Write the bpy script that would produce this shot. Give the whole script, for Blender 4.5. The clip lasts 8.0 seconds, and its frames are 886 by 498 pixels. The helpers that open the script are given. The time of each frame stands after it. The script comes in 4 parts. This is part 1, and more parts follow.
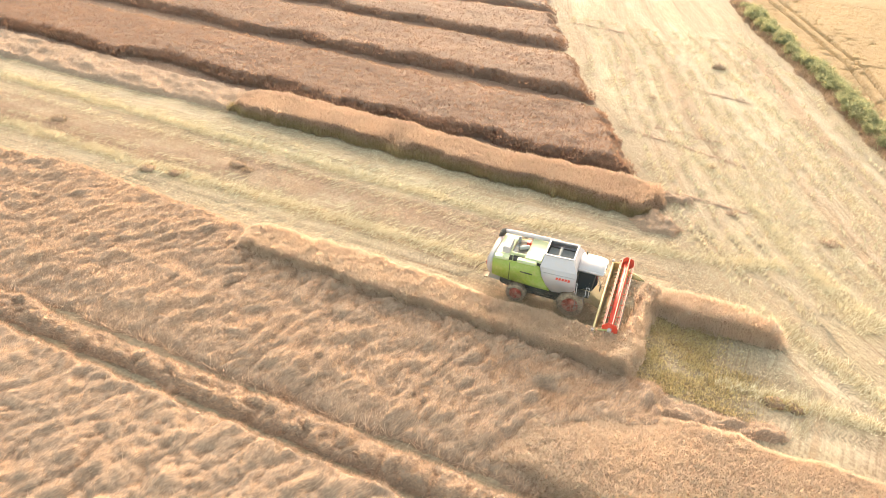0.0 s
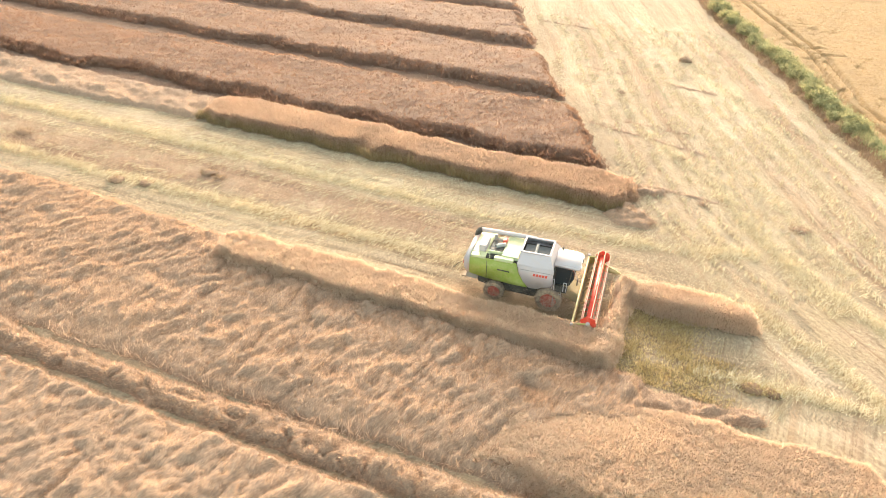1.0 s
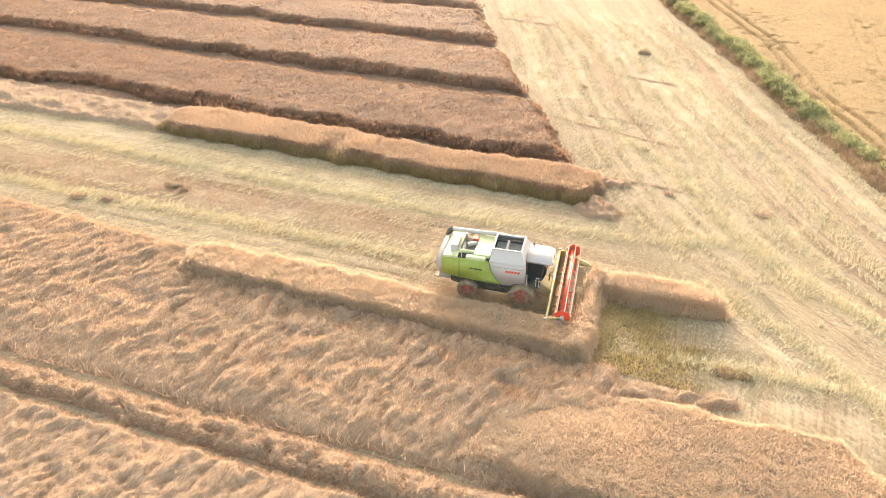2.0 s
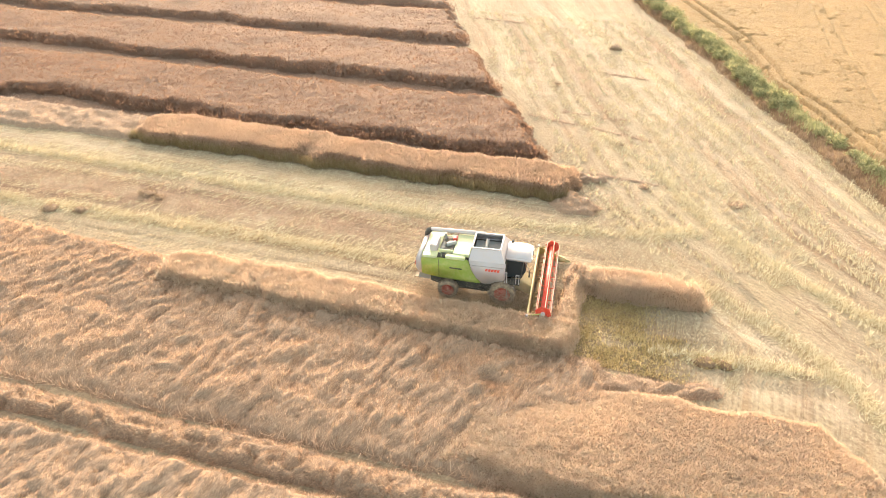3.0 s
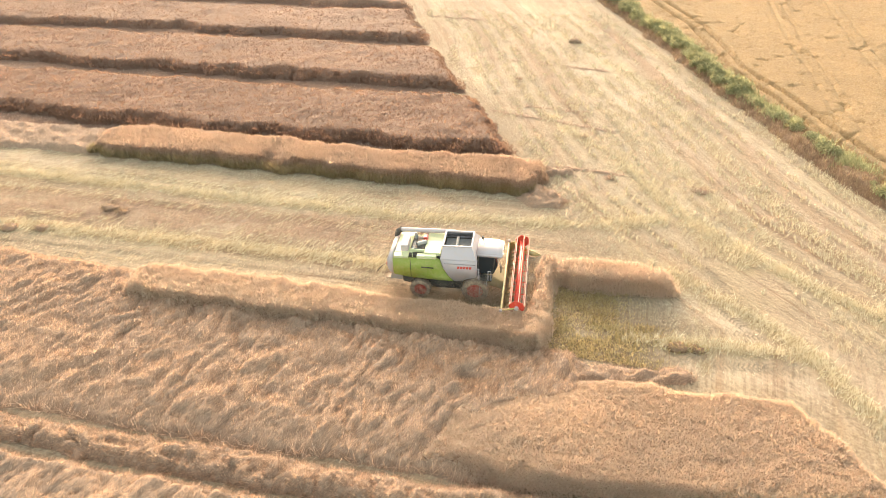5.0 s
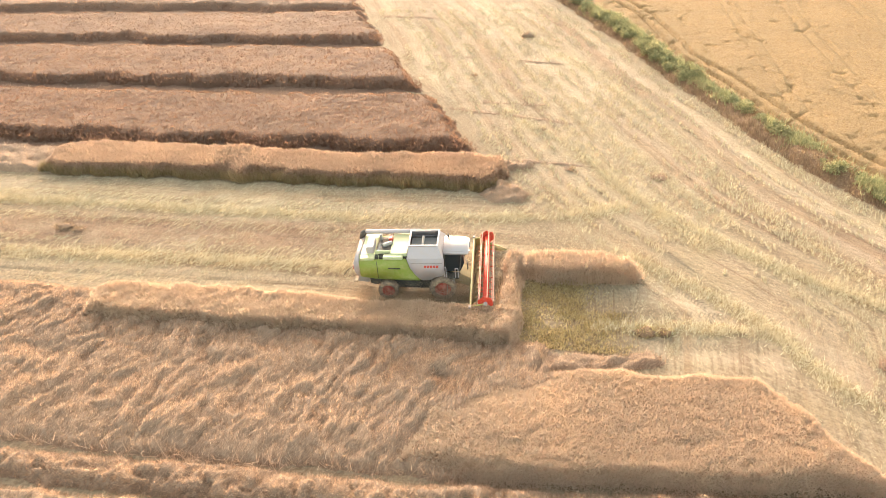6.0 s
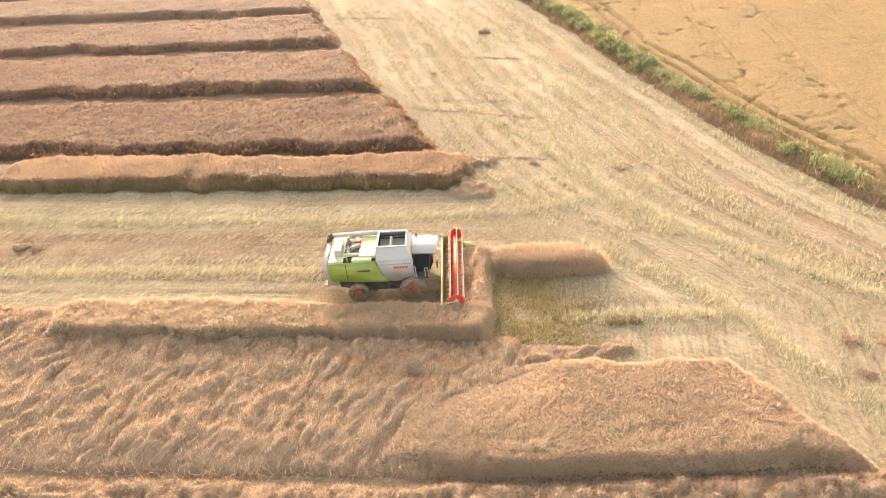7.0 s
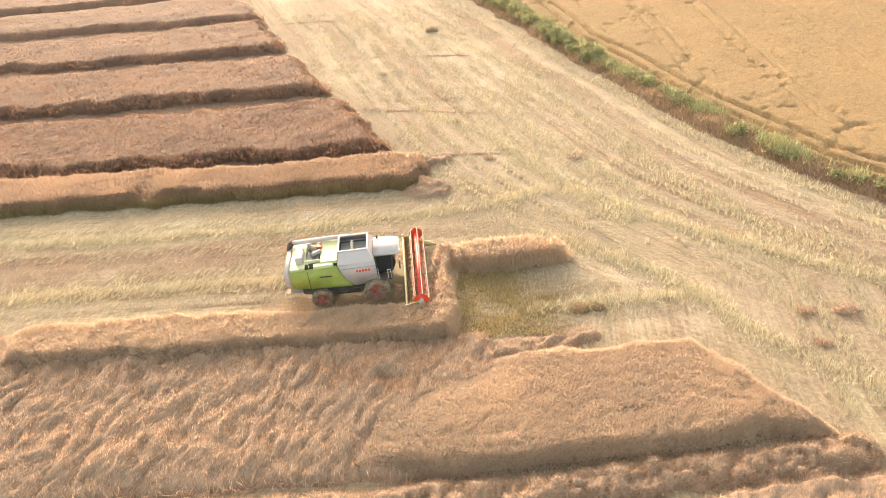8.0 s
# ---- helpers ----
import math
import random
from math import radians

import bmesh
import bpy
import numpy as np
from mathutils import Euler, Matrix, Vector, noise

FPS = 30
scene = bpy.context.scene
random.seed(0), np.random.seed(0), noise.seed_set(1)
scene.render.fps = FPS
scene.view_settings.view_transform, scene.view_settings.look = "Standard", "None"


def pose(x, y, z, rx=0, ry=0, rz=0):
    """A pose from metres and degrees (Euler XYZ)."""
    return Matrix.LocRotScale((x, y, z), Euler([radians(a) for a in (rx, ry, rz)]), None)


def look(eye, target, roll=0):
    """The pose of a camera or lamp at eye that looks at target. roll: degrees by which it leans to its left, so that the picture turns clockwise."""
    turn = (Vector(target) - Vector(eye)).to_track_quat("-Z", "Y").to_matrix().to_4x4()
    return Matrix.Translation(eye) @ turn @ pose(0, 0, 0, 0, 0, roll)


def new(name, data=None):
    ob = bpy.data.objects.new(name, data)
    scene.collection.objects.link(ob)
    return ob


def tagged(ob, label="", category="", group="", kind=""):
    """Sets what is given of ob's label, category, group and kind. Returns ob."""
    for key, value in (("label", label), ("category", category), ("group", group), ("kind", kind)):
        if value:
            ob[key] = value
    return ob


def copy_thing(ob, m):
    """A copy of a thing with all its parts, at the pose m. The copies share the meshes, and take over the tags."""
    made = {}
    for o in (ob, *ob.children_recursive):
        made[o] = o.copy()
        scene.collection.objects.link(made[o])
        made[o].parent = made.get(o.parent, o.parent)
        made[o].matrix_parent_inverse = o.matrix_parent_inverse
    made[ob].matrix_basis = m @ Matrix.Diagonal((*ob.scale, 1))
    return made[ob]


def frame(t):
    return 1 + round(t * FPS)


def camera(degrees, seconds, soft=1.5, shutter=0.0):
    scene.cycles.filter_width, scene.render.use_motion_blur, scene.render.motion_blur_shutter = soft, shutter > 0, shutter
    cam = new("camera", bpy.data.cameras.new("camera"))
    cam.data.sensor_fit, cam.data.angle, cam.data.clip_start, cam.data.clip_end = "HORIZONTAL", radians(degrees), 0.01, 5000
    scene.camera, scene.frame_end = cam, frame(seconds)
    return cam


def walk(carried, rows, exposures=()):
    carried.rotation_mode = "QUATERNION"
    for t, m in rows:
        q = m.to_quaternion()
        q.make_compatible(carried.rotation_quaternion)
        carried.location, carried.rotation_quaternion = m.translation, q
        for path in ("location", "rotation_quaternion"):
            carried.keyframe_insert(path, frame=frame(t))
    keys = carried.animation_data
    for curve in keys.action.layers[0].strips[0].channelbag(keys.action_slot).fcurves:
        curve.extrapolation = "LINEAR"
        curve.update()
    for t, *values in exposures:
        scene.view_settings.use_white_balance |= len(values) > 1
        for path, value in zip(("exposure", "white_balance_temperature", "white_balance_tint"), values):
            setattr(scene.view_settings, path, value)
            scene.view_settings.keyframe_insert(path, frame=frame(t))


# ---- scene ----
# camera: hovers at one place and pans; yaw, pitch and roll in degrees
cam = camera(64.5, 8.0, soft=0.9)
EYE = 30.7
ROWS = [
    (0.0, 26.102, -34.117, 1.762),
    (0.5, 25.078, -34.069, 1.348),
    (1.0, 23.806, -34.037, 0.847),
    (1.5, 22.397, -33.990, 0.187),
    (3.0, 18.969, -33.981, -1.143),
    (3.5, 18.596, -33.966, -1.308),
    (4.0, 18.439, -34.000, -1.431),
    (4.5, 17.551, -34.050, -1.848),
    (6.0, 12.747, -34.368, -3.922),
    (6.5, 11.217, -34.500, -4.590),
    (7.0, 9.646, -34.657, -5.262),
    (7.5, 7.803, -34.836, -6.099),
    (8.0, 5.858, -35.071, -6.872),
]
walk(cam, [(t, pose(0, 0, EYE, 90 + pitch, 0, yaw) @ pose(0, 0, 0, 0, 0, roll)) for t, yaw, pitch, roll in ROWS],
     exposures=[(0.0, 1.44, 4690, -25), (8.0, 1.22, 4900, -22)])

# ---- light ----
SUN_AZ, SUN_EL = -20.0, 17.5        # degrees from +y towards +x, and above the horizon
world = bpy.data.worlds.new("world")
scene.world = world
world.use_nodes = True
wt = world.node_tree
sky = wt.nodes.new("ShaderNodeTexSky")
sky.sky_type = "NISHITA"
sky.sun_disc = False
sky.sun_elevation = radians(SUN_EL)
sky.sun_rotation = radians(SUN_AZ)
sky.dust_density = 4.0
haze = wt.nodes.new("ShaderNodeMix")           # dusty harvest air warms the sky
haze.data_type, haze.blend_type = "RGBA", "MULTIPLY"
haze.inputs[0].default_value = 1.0
haze.inputs[7].default_value = (1.74, 1.0, 0.66, 1)
wt.links.new(sky.outputs[0], haze.inputs[6])
veil = wt.nodes.new("ShaderNodeMix")           # and spreads an even veil of light over it
veil.data_type, veil.blend_type = "RGBA", "ADD"
veil.inputs[0].default_value = 1.0
veil.inputs[7].default_value = (1.27, 0.88, 0.65, 1)
wt.links.new(haze.outputs[2], veil.inputs[6])
wt.links.new(veil.outputs[2], wt.nodes["Background"].inputs[0])
wt.nodes["Background"].inputs[1].default_value = 0.22
sun = new("sun", bpy.data.lights.new("sun", "SUN"))
sun.data.energy = 1.1
sun.data.angle = radians(1.6)
sun.data.color = (0.965, 1.0, 1.03)
az, el = radians(SUN_AZ), radians(SUN_EL)
sun.matrix_world = look((math.sin(az) * math.cos(el) * 200, math.cos(az) * math.cos(el) * 200, math.sin(el) * 200), (0, 0, 0))


# ---- noise on arrays ----
def lattice(i, j, s):
    n = (i.astype(np.int64) * 374761393 + j.astype(np.int64) * 668265263 + s * 974711) & 0xFFFFFFFF
    n = ((n ^ (n >> 13)) * 1274126177) & 0xFFFFFFFF
    return ((n ^ (n >> 16)) & 0xFFFF) / 65535.0


def vnoise(x, y, s=0):
    x, y = np.asarray(x, float), np.asarray(y, float)
    i, j = np.floor(x), np.floor(y)
    u, v = x - i, y - j
    u, v = u * u * (3 - 2 * u), v * v * (3 - 2 * v)
    a = lattice(i, j, s) * (1 - u) + lattice(i + 1, j, s) * u
    b = lattice(i, j + 1, s) * (1 - u) + lattice(i + 1, j + 1, s) * u
    return (a * (1 - v) + b * v) * 2 - 1


def fbm(x, y, size, octaves=3, s=0):
    total, amp, norm = 0.0, 1.0, 0.0
    for k in range(octaves):
        total = total + amp * vnoise(np.asarray(x) / size, np.asarray(y) / size, s + 17 * k)
        norm += amp
        amp, size = amp * 0.5, size * 0.5
    return total / norm


def smooth(a, b, v):
    t = np.clip((v - a) / (b - a), 0, 1)
    return t * t * (3 - 2 * t)


# ---- materials ----
def material(name, rough=0.8, metal=0.0):
    m = bpy.data.materials.new(name)
    m.use_nodes = True
    b = m.node_tree.nodes["Principled BSDF"]
    b.inputs["Roughness"].default_value = rough
    b.inputs["Metallic"].default_value = metal
    return m, m.node_tree, b


def coords(nt, scale=(1, 1, 1), turn=0.0):
    geo = nt.nodes.new("ShaderNodeNewGeometry")
    mp = nt.nodes.new("ShaderNodeMapping")
    mp.inputs["Scale"].default_value = scale
    mp.inputs["Rotation"].default_value = (0, 0, radians(turn))
    nt.links.new(geo.outputs["Position"], mp.inputs["Vector"])
    return mp.outputs[0]


def noise_node(nt, vec, scale, detail=4.0, rough=0.6):
    n = nt.nodes.new("ShaderNodeTexNoise")
    n.inputs["Scale"].default_value = scale
    n.inputs["Detail"].default_value = detail
    n.inputs["Roughness"].default_value = rough
    nt.links.new(vec, n.inputs["Vector"])
    return n.outputs["Fac"]


def ramp(nt, fac, stops):
    r = nt.nodes.new("ShaderNodeValToRGB")
    e = r.color_ramp.elements
    while len(e) < len(stops):
        e.new(0.5)
    for k, (p, c) in enumerate(stops):
        e[k].position, e[k].color = p, (*c, 1)
    nt.links.new(fac, r.inputs[0])
    return r.outputs[0]


def mix(nt, fac, a, b, mode="MIX"):
    n = nt.nodes.new("ShaderNodeMix")
    n.data_type, n.blend_type = "RGBA", mode
    for socket, value in ((n.inputs[0], fac), (n.inputs[6], a), (n.inputs[7], b)):
        if isinstance(value, (int, float)):
            socket.default_value = value
        elif isinstance(value, tuple):
            socket.default_value = (*value, 1)
        else:
            nt.links.new(value, socket)
    return n.outputs[2]


def bump(nt, b, height, strength, distance):
    n = nt.nodes.new("ShaderNodeBump")
    n.inputs["Strength"].default_value = strength
    n.inputs["Distance"].default_value = distance
    nt.links.new(height, n.inputs["Height"])
    nt.links.new(n.outputs[0], b.inputs["Normal"])


def canopy_material(name, dark, mid, light, rough=0.9, lay=None):
    """Dense dry plants: fine mottling over large soft patches. lay: the way that flattened stalks point, in degrees."""
    m, nt, b = material(name, rough)
    v = coords(nt)
    mottle = noise_node(nt, v, 5.0, 6.0, 0.75)
    relief = noise_node(nt, v, 9.0, 5.0, 0.7)
    if lay is not None:
        swirl = nt.nodes.new("ShaderNodeTexNoise")          # the lay swirls from place to place
        swirl.inputs["Scale"].default_value = 0.5
        nt.links.new(v, swirl.inputs["Vector"])
        bent = mix(nt, 1.0, v, mix(nt, 1.0, swirl.outputs["Color"], (1.6, 1.6, 0.0), "MULTIPLY"), "ADD")
        mp = nt.nodes.new("ShaderNodeMapping")
        mp.vector_type = "TEXTURE"
        mp.inputs["Rotation"].default_value = (0, 0, radians(lay))
        mp.inputs["Scale"].default_value = (0.42, 0.075, 0.2)
        nt.links.new(bent, mp.inputs["Vector"])
        fibre = noise_node(nt, mp.outputs[0], 1.0, 4.0, 0.7)
        mottle, relief = mix(nt, 0.65, mottle, fibre), mix(nt, 0.7, relief, fibre)
    fine = ramp(nt, mottle, [(0.32, dark), (0.51, mid), (0.68, light)])
    big = ramp(nt, noise_node(nt, v, 0.18, 3.0), [(0.3, (0.91, 0.91, 0.92)), (0.7, (1.06, 1.04, 1.01))])
    nt.links.new(mix(nt, 1.0, fine, big, "MULTIPLY"), b.inputs["Base Color"])
    bump(nt, b, relief, 0.9, 0.12)
    return m


def blade_material(name, stops, rough=0.8, light_through=0.42):
    """Single straws and pods; each piece has a tone of its own."""
    m, nt, b = material(name, rough)
    geo = nt.nodes.new("ShaderNodeNewGeometry")
    tone = ramp(nt, geo.outputs["Random Per Island"], stops)
    big = ramp(nt, noise_node(nt, coords(nt), 0.18, 3.0), [(0.3, (0.91, 0.91, 0.92)), (0.7, (1.06, 1.04, 1.01))])
    colour = mix(nt, 1.0, tone, big, "MULTIPLY")
    nt.links.new(colour, b.inputs["Base Color"])
    tr = nt.nodes.new("ShaderNodeBsdfTranslucent")
    nt.links.new(colour, tr.inputs["Color"])
    mx = nt.nodes.new("ShaderNodeMixShader")
    mx.inputs[0].default_value = light_through
    nt.links.new(b.outputs[0], mx.inputs[1])
    nt.links.new(tr.outputs[0], mx.inputs[2])
    nt.links.new(mx.outputs[0], nt.nodes["Material Output"].inputs["Surface"])
    return m


M_CANOPY = canopy_material("ripe_canopy", (0.142, 0.092, 0.063), (0.170, 0.111, 0.077), (0.197, 0.130, 0.091))
M_GOLD = canopy_material("golden_canopy", (0.440, 0.335, 0.240), (0.510, 0.395, 0.285), (0.570, 0.445, 0.325))
M_GOLD_PODS = blade_material("golden_pods", [(0.0, (0.57, 0.455, 0.340)), (0.5, (0.61, 0.490, 0.370)), (0.85, (0.645, 0.523, 0.398)), (1.0, (0.71, 0.59, 0.46))], 0.8, 0.52)
M_TAN_PODS = blade_material("tan_pods", [(0.0, (0.41, 0.309, 0.233)), (0.5, (0.46, 0.352, 0.268)), (0.85, (0.50, 0.388, 0.299)), (1.0, (0.57, 0.458, 0.356))], 0.8, 0.7)
M_LODGED = canopy_material("lodged_canopy", (0.165, 0.114, 0.077), (0.285, 0.202, 0.138), (0.44, 0.322, 0.224), lay=68.0)
M_PODS = blade_material("dry_pods", [(0.0, (0.203, 0.130, 0.092)), (0.5, (0.225, 0.145, 0.103)), (0.85, (0.246, 0.160, 0.114)), (1.0, (0.280, 0.189, 0.136))], 0.8, 0.82)
M_LODGED_PODS = blade_material("lodged_pods", [(0.0, (0.29, 0.206, 0.146)), (0.4, (0.44, 0.325, 0.235)), (0.8, (0.54, 0.410, 0.300)), (1.0, (0.67, 0.53, 0.40))], 0.8, 0.6)
M_STEMS = blade_material("green_stems", [(0.0, (0.30, 0.235, 0.105)), (0.5, (0.46, 0.375, 0.185)), (1.0, (0.62, 0.525, 0.29))])
M_CHAFF = blade_material("brown_chaff", [(0.0, (0.30, 0.215, 0.155)), (0.6, (0.42, 0.315, 0.235)), (1.0, (0.56, 0.45, 0.34))])
M_OLIVE_STEMS = blade_material("olive_stems", [(0.0, (0.215, 0.172, 0.085)), (0.5, (0.305, 0.245, 0.130)), (1.0, (0.42, 0.345, 0.205))])
M_STRAW = blade_material("yellow_straw", [(0.0, (0.400, 0.338, 0.210)), (0.5, (0.600, 0.535, 0.365)), (1.0, (0.760, 0.705, 0.520))])
M_STUBBLE = blade_material("stubble_stalks", [(0.0, (0.430, 0.362, 0.245)), (0.5, (0.560, 0.490, 0.345)), (1.0, (0.690, 0.627, 0.455))])
M_WHEAT = canopy_material("ripe_wheat", (0.205, 0.131, 0.057), (0.275, 0.191, 0.088), (0.334, 0.244, 0.123))
M_WHEAT_EARS = blade_material("wheat_ears", [(0.0, (0.255, 0.172, 0.075)), (0.5, (0.352, 0.246, 0.114)), (1.0, (0.440, 0.326, 0.163))])
M_LEAVES = blade_material("hedge_leaves", [(0.0, (0.23, 0.235, 0.12)), (0.5, (0.35, 0.355, 0.19)), (1.0, (0.46, 0.455, 0.26))], 0.85, 0.6)
M_DRYSCRUB = blade_material("dry_bank_grass", [(0.0, (0.158, 0.108, 0.064)), (0.5, (0.299, 0.216, 0.133)), (1.0, (0.440, 0.351, 0.221))])

M_DRYBANK = canopy_material("dry_bank", (0.102, 0.064, 0.038), (0.212, 0.140, 0.085), (0.306, 0.212, 0.128))


def lane_coords(nt, scale, shear=0.0):
    """Across and along the machine's passes, in metres; shear slants the pattern against the pass."""
    at = nt.nodes.new("ShaderNodeAttribute")
    at.attribute_name = "lane"
    turn = nt.nodes.new("ShaderNodeMapping")
    turn.inputs["Rotation"].default_value = (0, 0, radians(shear))
    nt.links.new(at.outputs["Vector"], turn.inputs["Vector"])
    mp = nt.nodes.new("ShaderNodeMapping")
    mp.inputs["Scale"].default_value = (*scale, 1)
    nt.links.new(turn.outputs[0], mp.inputs["Vector"])
    return mp.outputs[0]


def ground_material():
    m, nt, b = material("stubble_ground", 0.95)
    at = nt.nodes.new("ShaderNodeAttribute")
    at.attribute_name = "cover"                # r: straw lying, g: bare trodden soil, b: brown chaff
    sep = nt.nodes.new("ShaderNodeSeparateColor")
    nt.links.new(at.outputs["Color"], sep.inputs[0])
    v = coords(nt)
    stub = ramp(nt, noise_node(nt, v, 3.5, 7.0, 0.8), [(0.34, (0.190, 0.148, 0.101)), (0.5, (0.280, 0.231, 0.162)), (0.70, (0.390, 0.338, 0.244))])
    drill = noise_node(nt, lane_coords(nt, (4.6, 0.30)), 1.0, 4.0)                 # drill rows
    comb = noise_node(nt, lane_coords(nt, (3.4, 0.75), 52.0), 1.0, 5.0, 0.7)       # stalks combed aslant by the reel and the lugs
    rows = mix(nt, 0.5, drill, comb)
    row_tone = ramp(nt, rows, [(0.37, (0.54, 0.495, 0.45)), (0.49, (0.96, 0.95, 0.94)), (0.60, (1.14, 1.13, 1.11))])
    # each pass of the machine keeps its own tone, with thin trodden lines between
    passes = ramp(nt, noise_node(nt, lane_coords(nt, (0.42, 0.012)), 1.0, 3.0), [(0.36, (0.80, 0.70, 0.62)), (0.48, (0.98, 0.95, 0.92)), (0.62, (1.12, 1.12, 1.07))])
    lines = ramp(nt, noise_node(nt, lane_coords(nt, (1.5, 0.035)), 1.0, 2.0), [(0.33, (0.74, 0.66, 0.60)), (0.43, (1.0, 1.0, 1.0)), (0.60, (1.0, 1.0, 1.0)), (0.72, (1.12, 1.13, 1.08))])
    # lying straw, its colour darkened to paint in the shaded gaps between wisps
    straw = ramp(nt, noise_node(nt, v, 7.0, 5.0, 0.75), [(0.3, (0.20, 0.155, 0.085)), (0.55, (0.32, 0.268, 0.155)), (0.75, (0.46, 0.40, 0.25))])
    soil = ramp(nt, noise_node(nt, v, 3.0, 5.0, 0.7), [(0.3, (0.310, 0.250, 0.185)), (0.6, (0.400, 0.340, 0.258)), (0.8, (0.480, 0.424, 0.335))])
    c = mix(nt, sep.outputs[1], stub, soil)
    c = mix(nt, 0.9, c, row_tone, "MULTIPLY")
    chaff = ramp(nt, noise_node(nt, v, 5.0, 6.0, 0.75), [(0.32, (0.175, 0.120, 0.082)), (0.52, (0.255, 0.184, 0.130)), (0.72, (0.345, 0.262, 0.190))])
    c = mix(nt, sep.outputs[2], c, chaff)
    c = mix(nt, sep.outputs[0], c, straw)
    c = mix(nt, 1.0, c, passes, "MULTIPLY")
    c = mix(nt, 0.8, c, lines, "MULTIPLY")
    nt.links.new(c, b.inputs["Base Color"])
    bump(nt, b, mix(nt, 0.6, noise_node(nt, v, 3.0, 6.0, 0.75), rows), 1.0, 0.22)
    return m


M_GROUND = ground_material()


# ---- mesh helpers ----
def mesh_of(name, verts, faces, mat, smooth_shade=False):
    """A mesh from arrays: verts n x 3, faces n x 3 or n x 4."""
    me = bpy.data.meshes.new(name)
    k = faces.shape[1]
    me.vertices.add(len(verts))
    me.vertices.foreach_set("co", np.ascontiguousarray(verts, np.float32).ravel())
    me.loops.add(faces.size)
    me.loops.foreach_set("vertex_index", np.ascontiguousarray(faces, np.int32).ravel())
    me.polygons.add(len(faces))
    me.polygons.foreach_set("loop_start", np.arange(0, faces.size, k, dtype=np.int32))
    me.update(calc_edges=True)
    me.materials.append(mat)
    if smooth_shade:
        me.shade_smooth()
    return me


def part(name, bm, mat, parent, label="", smooth_shade=False):
    me = bpy.data.meshes.new(name)
    bm.to_mesh(me)
    bm.free()
    me.materials.append(mat)
    if smooth_shade:
        me.shade_smooth()
    ob = new(name, me)
    ob.parent = parent
    return tagged(ob, label) if label else ob


def mesh_part(name, me, parent, label="", kind=""):
    ob = new(name, me)
    ob.parent = parent
    return tagged(ob, label, kind=kind)


def grid(xs, ys, z, keep=None):
    """Vertices and quads of a sheet over the lines xs, ys with heights z[y, x]."""
    nx, ny = len(xs), len(ys)
    gx, gy = np.meshgrid(xs, ys)
    idx = np.arange(nx * ny).reshape(ny, nx)
    q = np.stack([idx[:-1, :-1], idx[:-1, 1:], idx[1:, 1:], idx[1:, :-1]], -1).reshape(-1, 4)
    if keep is not None:
        kq = (keep[:-1, :-1] | keep[:-1, 1:] | keep[1:, 1:] | keep[1:, :-1]).ravel()
        q = q[kq]
    v = np.stack([gx, gy, z], -1).reshape(-1, 3)
    used, inv = np.unique(q, return_inverse=True)
    return v[used], inv.reshape(-1, 4)


def outline_of(points):
    """How far inside a closed outline a place lies, in metres (outside: negative)."""
    def inside(x, y):
        d = np.full(np.shape(x), 1e9)
        odd = np.zeros(np.shape(x), bool)
        for (ax, ay), (bx, by) in zip(points, points[1:] + points[:1]):
            ux, uy = bx - ax, by - ay
            t = np.clip(((x - ax) * ux + (y - ay) * uy) / (ux * ux + uy * uy), 0, 1)
            d = np.minimum(d, np.hypot(x - ax - t * ux, y - ay - t * uy))
            if ay != by:
                odd ^= ((ay > y) != (by > y)) & (x < ux * (y - ay) / uy + ax)
        return np.where(odd, d, -d)
    return inside


rng = np.random.default_rng(7)


def blades(x, y, z, length, width, lean, heading=None):
    """One thin triangle per place, standing or leaning: lean 0 upright, 1 lying."""
    n = len(x)
    a = rng.uniform(0, 2 * np.pi, n) if heading is None else heading
    tilt = np.clip(lean + rng.normal(0, 0.22, n), 0, 1.5) * np.pi / 2
    ln = length * rng.uniform(0.6, 1.3, n)
    dx, dy, dz = np.cos(a) * np.sin(tilt) * ln, np.sin(a) * np.sin(tilt) * ln, np.cos(tilt) * ln
    b = rng.uniform(0, 2 * np.pi, n)
    wx, wy = np.cos(b) * width * 0.5, np.sin(b) * width * 0.5
    v = np.empty((n, 3, 3))
    v[:, 0] = np.stack([x - wx, y - wy, z], -1)
    v[:, 1] = np.stack([x + wx, y + wy, z], -1)
    v[:, 2] = np.stack([x + dx, y + dy, z + dz], -1)
    return v.reshape(-1, 3), np.arange(3 * n).reshape(n, 3)


